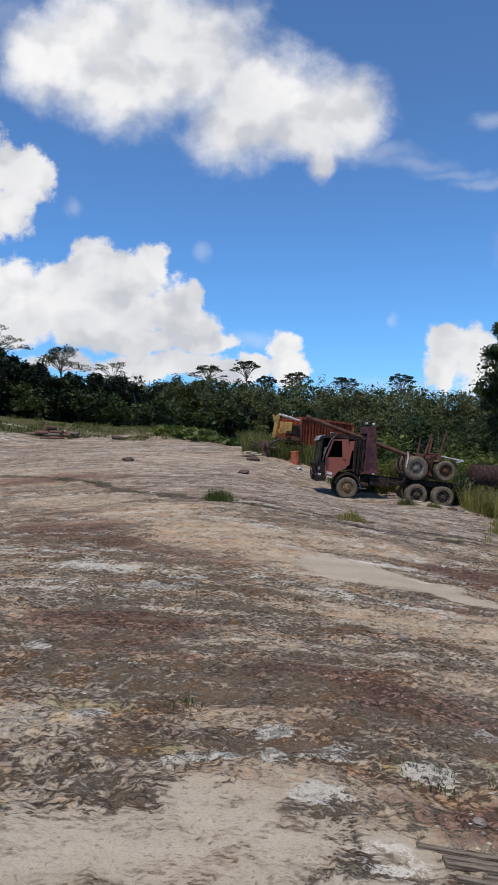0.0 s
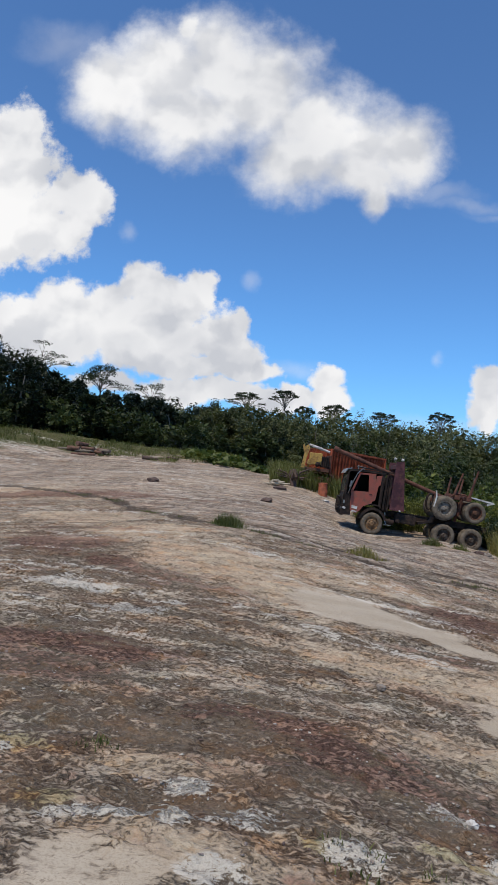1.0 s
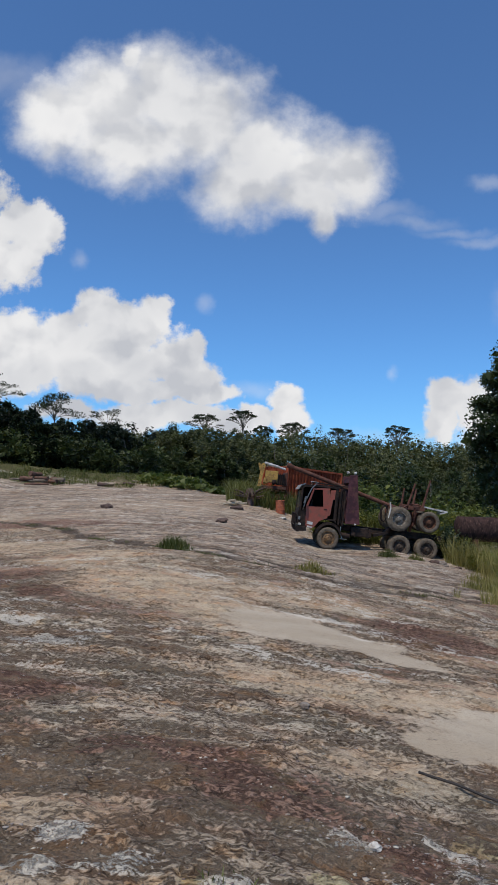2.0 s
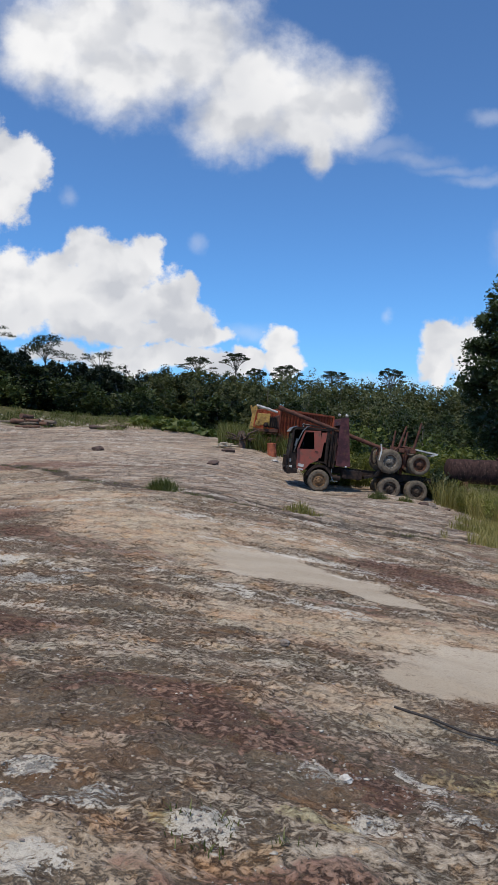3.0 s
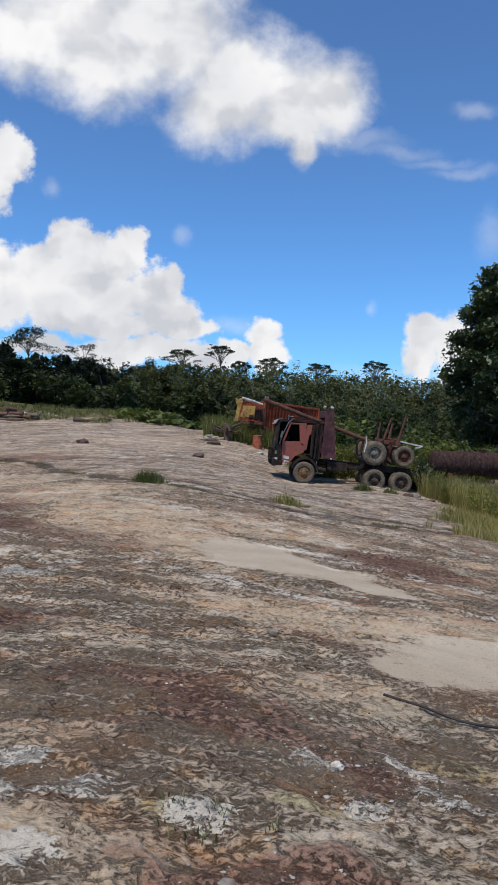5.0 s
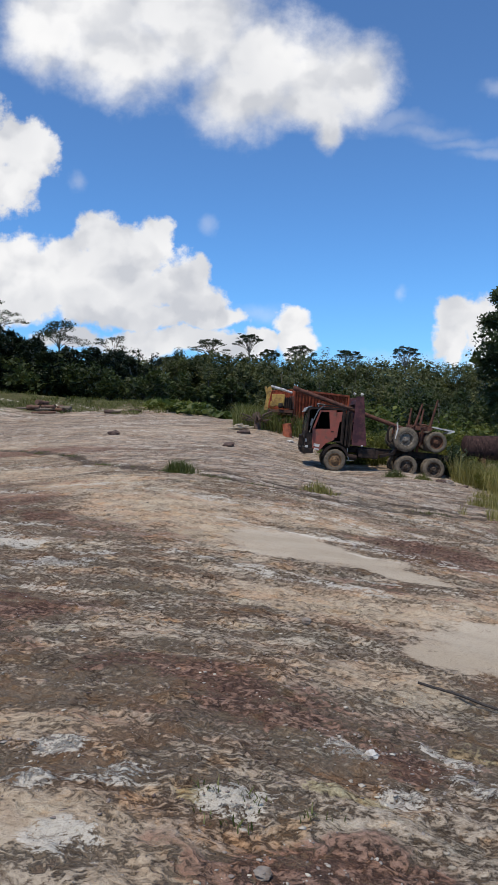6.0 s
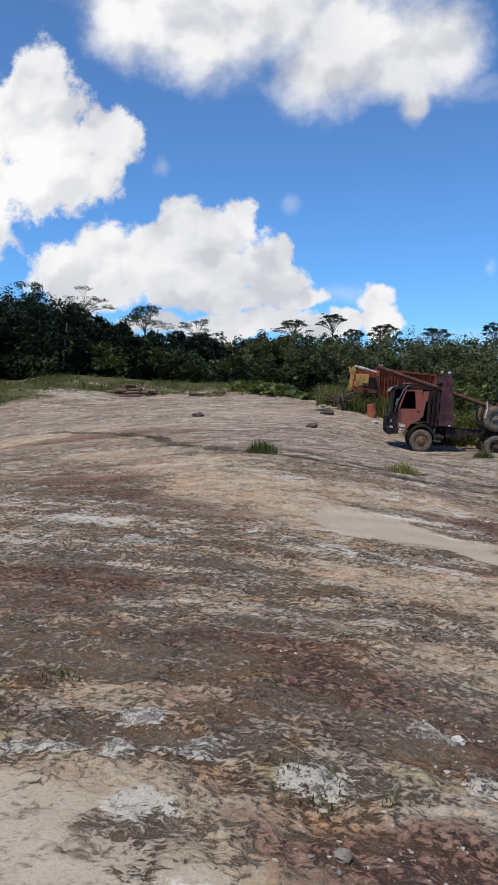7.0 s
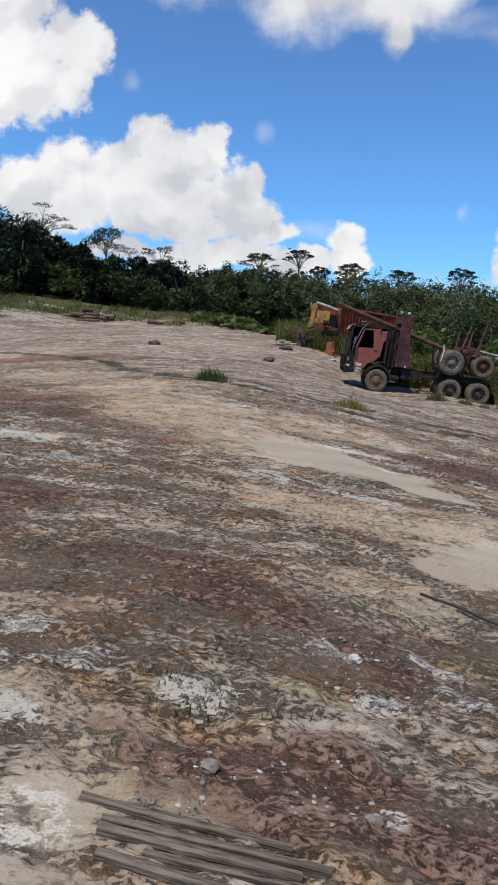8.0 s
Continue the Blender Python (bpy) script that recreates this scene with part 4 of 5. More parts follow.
def build_truck():
    x0, y0 = 4.60, 33.6
    truck = thing("logging_truck", pose(x0, y0, base(x0, y0) + 0.02, 0, 5.0, 0.5), "old faded red logging truck carrying its pole trailer, on bare earth", "truck")
    FAR = 2.25
    # running gear
    for i, (x, y, mat_, deep) in enumerate(((0, 0.12, RIM_OCHRE, -0.09), (3.33, 0.12, RIM_GREY, -0.02), (4.60, 0.12, RIM_GREY, -0.02), (3.33, 0.46, RIM_GREY, -0.05), (4.60, 0.46, RIM_GREY, -0.05), (0, FAR - 0.15, RIM_OCHRE, -0.05), (3.33, FAR - 0.15, RIM_GREY, -0.05), (4.60, FAR - 0.15, RIM_GREY, -0.05), (3.33, FAR - 0.49, RIM_GREY, -0.05), (4.60, FAR - 0.49, RIM_GREY, -0.05))):
        wheel("wheel", truck, x, y, 0.51, mat_, deep, 0.51, i)
    for x in (0, 3.33, 4.60):
        bm = rod(bmesh.new(), (x, 0.2, 0.51), (x, FAR - 0.2, 0.51), 0.075)
        bmesh.ops.create_uvsphere(bm, u_segments=14, v_segments=8, radius=0.2, matrix=Matrix.Translation((x, FAR / 2, 0.51)))
        part("axle", bm, BLACK_STEEL, truck)
    for y in (0.72, 1.53):
        bm = box(bmesh.new(), (6.4, 0.08, 0.26), (1.95, y, 1.05), bevel=0.012)
        box(bm, (6.4, 0.14, 0.02), (1.95, y, 1.19))
        part("chassis_rail", bm, BLACK_STEEL, truck)
    for x in (-0.9, 0.9, 1.9, 2.7, 4.0, 5.05):
        part("crossmember", box(bmesh.new(), (0.14, 0.75, 0.18), (x, 1.12, 1.03), bevel=0.01), BLACK_STEEL, truck)
    for y in (0.66, 1.6):
        bm = bmesh.new()
        for k in range(5):
            box(bm, (1.5 - 0.24 * k, 0.09, 0.022), (3.96, y, 0.80 - 0.025 * k))
        part("leaf_spring", bm, BLACK_STEEL, truck)
    # tanks and boxes under the deck
    bm = box(bmesh.new(), (0.95, 0.5, 0.42), (1.55, 0.42, 0.93), bevel=0.06)
    for x in (1.25, 1.85):
        box(bm, (0.05, 0.53, 0.45), (x, 0.42, 0.93), bevel=0.01)
    part("fuel_tank", bm, BLACK_STEEL, truck, "greasy black fuel tank with two straps", smooth=False)
    bm = rod(bmesh.new(), (0.62, 0.30, 0.72), (1.02, 0.30, 0.72), 0.13, 18)
    part("air_tank", bm, BLACK_STEEL, truck)
    bm = pipe(bmesh.new(), [(0.55, 0.12, 1.1), (0.58, 0.1, 0.75), (0.66, 0.1, 0.55), (0.86, 0.1, 0.55)], 0.02, 8)
    box(bm, (0.34, 0.22, 0.03), (0.72, 0.16, 0.55))
    part("cab_step", bm, CHROME, truck)
    bm = plate(bmesh.new(), [(2.15, 0.80), (2.72, 0.98), (2.92, 1.30), (2.82, 1.32), (2.62, 1.06), (2.12, 0.92)], 0.25, 0.75)
    part("mudguard", bm, BLACK_STEEL, truck)
    part("marker_lamp", bmesh_lamp((1.18, 0.02, 1.27), 0.05), WHITE_PAINT, truck, "small white marker lamp")
    # cab
    cab = part("cab", cab_shell(FAR), BLACK_STEEL, truck, "dented dark cab with faded red doors")
    cab.location, cab.scale = (0.012, 0, 0), (0.90, 1, 1)
    bm = bmesh.new()
    plate(bm, [(-1.30, 1.86), (-1.22, 0.98), (-0.92, 0.84), (-0.72, 1.02), (-0.56, 1.24), (-0.16, 1.42), (-0.06, 1.95)], 0.0, 0.055)
    plate(bm, [(-1.30, 1.86), (-1.02, 2.66), (-0.94, 2.66), (-1.18, 1.88)], 0.0, 0.055)
    plate(bm, [(-0.40, 1.92), (-0.52, 2.70), (-0.16, 2.74), (-0.06, 1.95)], 0.0, 0.055)
    plate(bm, [(-1.02, 2.66), (-1.00, 2.74), (-0.16, 2.80), (-0.16, 2.74)], 0.0, 0.055)
    bmesh.ops.remove_doubles(bm, verts=bm.verts[:], dist=0.001)
    part("door", bm, RED_PAINT, cab, "faded red door with an open window")
    part("door", plate(bmesh.new(), [(-1.30, 1.86), (-1.22, 0.98), (-0.92, 0.84), (-0.56, 1.24), (-0.16, 1.42), (-0.06, 1.95)], FAR - 0.05, FAR), RED_PAINT, cab)
    part("door_stripe", box(bmesh.new(), (0.30, 0.012, 0.13), (-1.02, -0.008, 1.12), (0, 6, 0)), WHITE_PAINT, cab, "dirty white reflective stripe")
    part("door_stripe", box(bmesh.new(), (0.26, 0.012, 0.07), (-1.0, -0.008, 0.94), (0, 6, 0)), WHITE_PAINT, cab)
    part("door_handle", box(bmesh.new(), (0.16, 0.03, 0.035), (-0.28, -0.015, 1.82), bevel=0.01), BLACK_STEEL, cab)
    bm = plate(bmesh.new(), [(-0.16, 1.52), (-0.10, 2.72), (0.16, 2.76), (0.14, 2.30), (0.06, 2.28), (0.02, 1.95), (-0.02, 1.56)], 0.01, 0.06)
    part("rear_corner_panel", bm, RED_PAINT, cab)
    bm = bmesh.new()
    outer = [(0.72 * math.cos(a), 0.53 + 0.72 * math.sin(a)) for a in np.linspace(math.radians(168), math.radians(20), 12)]
    inner = [(0.60 * math.cos(a), 0.53 + 0.60 * math.sin(a)) for a in np.linspace(math.radians(20), math.radians(168), 12)]
    plate(bm, outer + inner, -0.03, 0.42)
    part("wheel_arch", bm, BLACK_STEEL, cab)
    # dark panels added to stand for the shade inside the cab
    bm = box(bmesh.new(), (1.8, 0.03, 1.5), (-0.62, FAR - 0.14, 2.05))
    box(bm, (0.03, FAR - 0.3, 1.5), (0.24, FAR / 2, 2.05))
    part("cab_shade_lining", bm, DARK_IN, cab, "dark lining added for the shade inside the cab")
    part("seat", box(box(bmesh.new(), (0.5, 0.5, 0.16), (-0.45, 0.6, 1.62), bevel=0.04), (0.14, 0.5, 0.62), (-0.2, 0.6, 1.98), (0, 8, 0), bevel=0.05), DARK_IN, cab, "dark worn driver's seat")
    bm = bmesh.new()
    ring = [(-0.98 + 0.08 * math.sin(a) * 0.5, 0.6 + 0.22 * math.cos(a), 2.0 + 0.2 * math.sin(a)) for a in np.linspace(0, 2 * math.pi, 17)]
    part("steering_wheel", pipe(bm, ring, 0.016, 6), DARK_IN, cab)
    part("windscreen", plate(bmesh.new(), [(-1.63, 1.62), (-1.58, 2.58), (-1.568, 2.58), (-1.618, 1.62)], 0.12, FAR - 0.12), GLASS, cab, "dusty windscreen glass")
    part("corner_lamp", box(bmesh.new(), (0.10, 0.05, 0.16), (-1.58, 0.0, 1.30), bevel=0.02), CHROME, cab, "scuffed pale corner lamp")
    part("corner_trim", box(bmesh.new(), (0.16, 0.04, 0.10), (-1.54, 0.0, 1.02), (0, 6, 0), bevel=0.02), WHITE_PAINT, cab, "chipped pale corner trim")
    part("sun_visor", plate(bmesh.new(), [(-1.74, 2.62), (-1.62, 2.80), (-1.40, 2.90), (-1.40, 2.93), (-1.64, 2.84), (-1.76, 2.64)], 0.02, FAR - 0.02), CHROME, cab, "faded grey sun visor")
    bm = bmesh.new()
    for k in range(6):
        box(bm, (0.03, 1.5, 0.045), (-1.69, FAR / 2, 1.08 + 0.07 * k), bevel=0.006)
    part("grille", bm, BLACK_STEEL, cab)
    bm = box(bmesh.new(), (0.18, FAR - 0.05, 0.26), (-1.60, FAR / 2, 0.80), bevel=0.04)
    box(bm, (0.5, 0.06, 0.22), (-1.42, 0.02, 0.82), (0, -4, 0), bevel=0.02)
    part("bumper", bm, BLACK_STEEL, cab, "bent dark steel bumper")
    for y in (0.22, FAR - 0.22):
        bm = bmesh_lamp((-1.70, y, 0.98), 0.085)
        part("headlight", bm, CHROME, cab, "round dull headlight")
    bm = bmesh.new()
    for y in (0.12, 0.8, 1.45, FAR - 0.12):
        pipe(bm, [(-1.72, y, 0.75), (-1.78, y, 1.05), (-1.77, y, 1.5)], 0.03, 8)
    for z in (0.98, 1.5):
        pipe(bm, [(-1.78, 0.1, z), (-1.78, FAR - 0.1, z)], 0.03, 8)
    part("bull_bar", bm, BLACK_STEEL, cab)
    bm = pipe(bmesh.new(), [(-0.86, -0.03, 2.95), (-1.10, -0.12, 2.72), (-1.30, -0.16, 2.25), (-1.42, -0.10, 1.82), (-1.44, 0.0, 1.7)], 0.028, 8)
    box(bm, (0.06, 0.2, 0.34), (-1.40, -0.22, 2.15), (0, 8, 12), bevel=0.02)
    part("mirror_arm", bm, CHROME, cab, "bent tube mirror arm")
    bm = box(bmesh.new(), (0.42, 0.16, 0.05), (-0.92, 0.3, 3.02), (0, 4, 0), bevel=0.01)
    pipe(bm, [(-1.08, 0.3, 2.88), (-1.06, 0.3, 3.02)], 0.02, 6)
    pipe(bm, [(-0.78, 0.3, 2.9), (-0.76, 0.3, 3.02)], 0.02, 6)
    part("roof_lamp_bar", bm, WHITE_PAINT, cab, "small white lamp bar on the roof")
    # frame behind the cab and the headboard
    for y in (0.15, FAR - 0.15):
        part("rack_post", box(bmesh.new(), (0.09, 0.09, 1.75), (0.42, y, 2.05), bevel=0.01), BLACK_STEEL, truck)
        part("rack_post", box(bmesh.new(), (0.08, 0.08, 1.6), (0.62, y, 1.95), bevel=0.01), BLACK_STEEL, truck)
    part("rack_beam", box(bmesh.new(), (0.09, FAR - 0.3, 0.09), (0.42, FAR / 2, 2.90), bevel=0.01), BLACK_STEEL, truck)
    part("roof_rail", box(bmesh.new(), (1.7, 0.07, 0.06), (-0.15, 0.10, 2.98), (0, 1.5, 0), bevel=0.01), BLACK_STEEL, truck)
    part("tool_locker", box(bmesh.new(), (0.35, 0.7, 1.1), (0.48, 0.9, 1.80), bevel=0.04), BLACK_STEEL, truck)
    part("exhaust_stack", pipe(bmesh.new(), [(0.52, 0.25, 1.2), (0.52, 0.22, 2.7), (0.60, 0.22, 2.85)], 0.06, 10), BLACK_STEEL, truck)
    for y in (0.02, FAR - 0.10):
        bm = plate(bmesh.new(), [(0.72, 1.25), (1.40, 1.28), (1.08, 3.56), (0.72, 3.52)], y, y + 0.08)
        bmesh.ops.bevel(bm, geom=bm.edges[:], offset=0.012, segments=1, affect="EDGES")
        part("headboard_post", bm, MAROON, truck, "tall tapered maroon steel post")
    bm = box(bmesh.new(), (0.26, FAR - 0.16, 0.20), (0.90, FAR / 2, 3.28), bevel=0.02)
    box(bm, (0.22, FAR - 0.16, 0.16), (1.0, FAR / 2, 2.3), bevel=0.02)
    box(bm, (0.30, FAR - 0.16, 0.18), (1.05, FAR / 2, 1.40), bevel=0.02)
    part("headboard_beam", bm, MAROON, truck)
    for x, y in ((0.64, 0.1), (0.98, 0.1)):
        part("work_lamp", bmesh_lamp((x, y, 3.64), 0.075), WHITE_PAINT, truck, "white work lamp on the headboard")
    # the pole trailer, carried piggyback
    bm = rod(bmesh.new(), (-2.15, 1.10, 3.72), (3.70, 1.12, 2.13), 0.10, 16)
    rod(bm, (-2.16, 1.10, 3.723), (-1.95, 1.10, 3.665), 0.13, 16)
    part("drawbar_pole", bm, RUST, truck, "long rusty drawbar pole above the cab", smooth=False)
    for i, (x, y, mat_) in enumerate(((3.20, 0.12, RIM_PALE), (4.60, 0.12, RIM_RUST), (3.20, 0.46, RIM_GREY), (4.60, 0.46, RIM_GREY), (3.20, FAR - 0.15, RIM_GREY), (4.60, FAR - 0.15, RIM_GREY), (3.20, FAR - 0.49, RIM_GREY), (4.60, FAR - 0.49, RIM_GREY))):
        wheel("trailer_wheel", truck, x, y, 1.76, mat_, -0.02 if y < 0.3 else -0.05, 0.54 if i % 2 == 0 else 0.50, i + 3)
    bm = bmesh.new()
    for x in (3.20, 4.60):
        rod(bm, (x, 0.2, 1.76), (x, FAR - 0.2, 1.76), 0.075)
    for y in (0.70, 1.52):
        box(bm, (2.3, 0.12, 0.20), (3.95, y, 2.06), bevel=0.015)
        box(bm, (0.5, 0.12, 0.45), (3.9, y, 1.80), bevel=0.02)
        rod(bm, (3.9, y, 1.2), (3.9, y, 1.8), 0.07)
    box(bm, (0.3, 0.9, 0.3), (3.0, 1.12, 2.16), bevel=0.03)
    part("trailer_frame", bm, RUST, truck)
    bm = bmesh.new()
    for x in (3.70, 4.25):
        box(bm, (0.22, FAR - 0.1, 0.20), (x, FAR / 2, 2.34), bevel=0.02)
        for k in range(3):
            box(bm, (0.26, 0.06, 0.26), (x, 0.3 + 0.8 * k, 2.36), bevel=0.01)
    pipe(bm, [(3.4, 0.25, 2.3), (3.7, 0.2, 2.52), (4.1, 0.2, 2.5), (4.5, 0.22, 2.35)], 0.035, 8)
    rod(bm, (3.92, 0.35, 1.5), (3.97, 0.3, 2.35), 0.06)
    part("bunk", bm, RUST, truck, "rusted log bunk")
    for a, b in (((3.56, 0.15, 2.40), (3.82, 0.10, 3.48)), ((4.26, 0.15, 2.40), (4.50, 0.1, 3.70)), ((3.70, FAR - 0.15, 2.4), (3.78, FAR - 0.1, 3.3)), ((4.25, FAR - 0.15, 2.4), (4.38, FAR - 0.1, 3.3))):
        bm = rod(bmesh.new(), a, b, 0.065, 10, 0.04)
        part("stake", bm, RUST, truck, "leaning rusty stake")
    bm = plate(bmesh.new(), [(4.32, 2.42), (4.36, 2.47), (5.40, 2.36), (5.42, 2.30), (5.10, 2.18), (5.06, 2.24), (5.25, 2.30)], 0.05, 0.75)
    part("mud_flap", bm, WHITE_PAINT, truck, "pale sheet-metal mudguard over the rear wheel")
    bm = pipe(bmesh.new(), [(2.72, 0.05, 2.50), (2.76, 0.0, 2.2), (2.70, 0.0, 1.75)], 0.035, 8)
    part("strap", bm, WHITE_PAINT, truck, "pale lashing strap")
    bm = bmesh.new()
    for k in range(3):
        ring = [(2.52 + 0.14 * math.cos(a) * (1 + 0.1 * k), 0.2 + 0.06 * k, 1.95 + 0.38 * math.sin(a)) for a in np.linspace(0, 2 * math.pi, 13)]
        pipe(bm, ring, 0.03, 6)
    part("cable_coil", bm, BLACK_STEEL, truck)
    # tail of the chassis
    bm = box(bmesh.new(), (0.14, 2.1, 0.16), (5.15, FAR / 2, 1.0), bevel=0.02)
    box(bm, (0.4, 0.5, 0.1), (5.3, FAR / 2, 1.1), bevel=0.02)
    part("tail_beam", bm, BLACK_STEEL, truck)


def bmesh_lamp(centre, r):
    """A small round lamp that faces forward, in a shallow can."""
    bm = bmesh.new()
    rod(bm, (centre[0] - r * 0.5, centre[1], centre[2]), (centre[0] + r * 0.9, centre[1], centre[2]), r, 16, r * 0.6)
    bmesh.ops.create_uvsphere(bm, u_segments=14, v_segments=7, radius=r * 0.92, matrix=Matrix.Translation((centre[0] - r * 0.45, centre[1], centre[2])) @ Matrix.Diagonal((0.35, 1, 1, 1)))
    return bm


def cab_shell(far):
    """Roof, floor, pillars, back, front and far side of the cab."""
    bm = bmesh.new()
    plate(bm, [(-1.60, 2.72), (-1.48, 2.86), (-0.6, 2.92), (0.28, 2.92), (0.32, 2.82), (-0.6, 2.82), (-1.44, 2.76), (-1.56, 2.64)], 0.0, far)
    plate(bm, [(-1.58, 0.82), (-1.66, 1.10), (-1.66, 1.62), (-1.58, 1.62), (-1.58, 1.2), (-1.50, 0.82)], 0.03, far - 0.03)
    box(bm, (0.06, far - 0.06, 1.65), (0.30, far / 2, 2.05), bevel=0.01)
    box(bm, (1.9, far - 0.1, 0.06), (-0.68, far / 2, 1.36))
    for y in (0.03, far - 0.08):
        plate(bm, [(-1.66, 1.60), (-1.60, 2.72), (-1.50, 2.72), (-1.54, 1.60)], y, y + 0.06)
        plate(bm, [(-1.62, 0.9), (-1.66, 1.62), (-1.30, 1.66), (-1.22, 0.9)], y, y + 0.05)
        plate(bm, [(0.18, 1.3), (0.16, 2.85), (0.30, 2.85), (0.32, 1.3)], y, y + 0.05)
    box(bm, (0.3, far - 0.3, 0.3), (-1.48, far / 2, 1.62), bevel=0.05)
    return bm


# ---- other things in the yard ----
def build_container():
    """A rusty six-metre freight container with ribbed walls."""
    L, W, H = 6.06, 2.44, 2.6
    x0, y0 = 3.45, 48.8
    box_ = thing("freight_container", pose(x0, y0, 1.22, 0, 2.6, 45.0), "weathered red corrugated freight container among weeds", "container")

    def ribs(length, axis, at, sign):
        bm = bmesh.new()
        n = int(length / 0.33)
        prof = []
        for k in range(n):
            o = k * length / n
            w = length / n
            prof += [(o, 0), (o + 0.28 * w, 0), (o + 0.5 * w, 0.07), (o + 0.78 * w, 0.07)]
        prof.append((length, 0))
        lo, hi = [], []
        for s, d in prof:
            p = (s, at + sign * d) if axis == "x" else (at + sign * d, s)
            lo.append(bm.verts.new((*p, 0.14)))
            hi.append(bm.verts.new((*p, H - 0.08)))
        for k in range(len(lo) - 1):
            bm.faces.new((lo[k], lo[k + 1], hi[k + 1], hi[k]))
        bmesh.ops.solidify(bm, geom=bm.faces[:], thickness=0.004)
        return bm

    part("side_wall", ribs(L, "x", 0.03, 1), CONTAINER_RED, box_)
    part("side_wall", ribs(L, "x", W - 0.03, -1), CONTAINER_RED, box_)
    part("end_wall", ribs(W, "y", 0.03, 1), CONTAINER_RED, box_)
    part("end_wall", ribs(W, "y", L - 0.03, -1), CONTAINER_RED, box_)
    bm = box(bmesh.new(), (L - 0.1, W - 0.1, 0.03), (L / 2, W / 2, H - 0.04))
    for k in range(19):
        box(bm, (0.1, W - 0.24, 0.03), (0.35 + k * 0.3, W / 2, H - 0.02), bevel=0.008)
    part("roof", bm, CONTAINER_RED, box_)
    part("floor_pan", box(bmesh.new(), (L - 0.1, W - 0.1, 0.1), (L / 2, W / 2, 0.1)), BLACK_STEEL, box_)
    for x in (0.06, L - 0.06):
        for y in (0.06, W - 0.06):
            part("corner_post", box(bmesh.new(), (0.14, 0.14, H), (x, y, H / 2), bevel=0.012), CONTAINER_RED, box_)
    for y in (0.05, W - 0.05):
        for z in (0.09, H - 0.06):
            part("rail", box(bmesh.new(), (L - 0.26, 0.09, 0.13), (L / 2, y, z), bevel=0.01), CONTAINER_RED, box_)


def build_excavator():
    """The rusting yellow hulk of an excavator, its boom folded."""
    x0, y0 = 1.55, 47.4
    ob = thing("excavator_wreck", pose(x0, y0, base(x0, y0) + 0.08, 0, 2, 4), "worn yellow excavator wreck overgrown by weeds", "excavator")
    for y in (0.1, 1.7):
        bm = bmesh.new()
        n = 26
        for k in range(n):
            a = 2 * math.pi * k / n
            cx = 1.0 + 1.05 * max(-1, min(1, 1.5 * math.cos(a)))
            cz = 0.45 + 0.36 * math.sin(a)
            box(bm, (0.24, 0.45, 0.05), (cx, y, cz), (0, -math.degrees(a) + 90, 0))
        for k in range(4):
            rod(bm, (0.25 + 0.5 * k, y - 0.15, 0.4), (0.25 + 0.5 * k, y + 0.15, 0.4), 0.2, 14)
        part("track", bm, RUST, ob, "rusted crawler track")
    bm = box(bmesh.new(), (1.55, 1.9, 0.22), (1.0, 0.9, 1.0), bevel=0.03)
    rod(bm, (1.0, 0.9, 0.75), (1.0, 0.9, 0.95), 0.6, 24)
    part("deck", bm, RUST, ob)
    bm = box(bmesh.new(), (0.85, 0.5, 0.78), (0.80, 0.2, 1.72), bevel=0.05)
    box(bm, (0.30, 0.5, 0.34), (0.42, 0.2, 1.45), (0, 12, 0), bevel=0.04)
    box(bm, (0.35, 0.10, 0.2), (0.95, -0.08, 1.62), bevel=0.02)
    part("housing", bm, YELLOW, ob, "dented yellow engine housing")
    bm = box(bmesh.new(), (0.55, 0.5, 0.7), (1.42, 0.25, 1.55), bevel=0.04)
    for k in range(4):
        rod(bm, (1.2 + 0.14 * k, -0.05, 1.25), (1.24 + 0.14 * k, -0.05, 1.95), 0.035, 8)
    bmesh.ops.create_uvsphere(bm, u_segments=12, v_segments=8, radius=0.17, matrix=Matrix.Translation((0.95, -0.12, 1.36)))
    part("engine", bm, BLACK_STEEL, ob, "exposed black engine block")
    bm = plate(bmesh.new(), [(-0.12, 1.05), (0.08, 1.05), (0.20, 1.75), (0.36, 2.45), (0.24, 2.62), (0.04, 2.5), (0.0, 1.8)], 0.0, 0.3)
    box(bm, (0.12, 0.3, 0.5), (-0.02, 0.15, 2.35), (0, -14, 0), bevel=0.02)
    part("boom", bm, YELLOW, ob, "folded yellow boom stub")
    bm = rod(bmesh.new(), (0.30, 0.1, 2.62), (1.72, 0.3, 2.26), 0.075, 10)
    rod(bm, (0.5, 0.1, 2.56), (1.2, 0.2, 2.40), 0.095, 10)
    part("hydraulic_ram", bm, WHITE_PAINT, ob, "pale hydraulic ram")
    bm = box(bmesh.new(), (0.16, 1.7, 0.9), (1.78, 0.95, 1.6), bevel=0.04)
    part("counterweight", bm, RUST, ob)


def rest_on(x, y):
    """Height of the crust at one place."""
    return float(ground_height(np.array([x]), np.array([y]))[0])


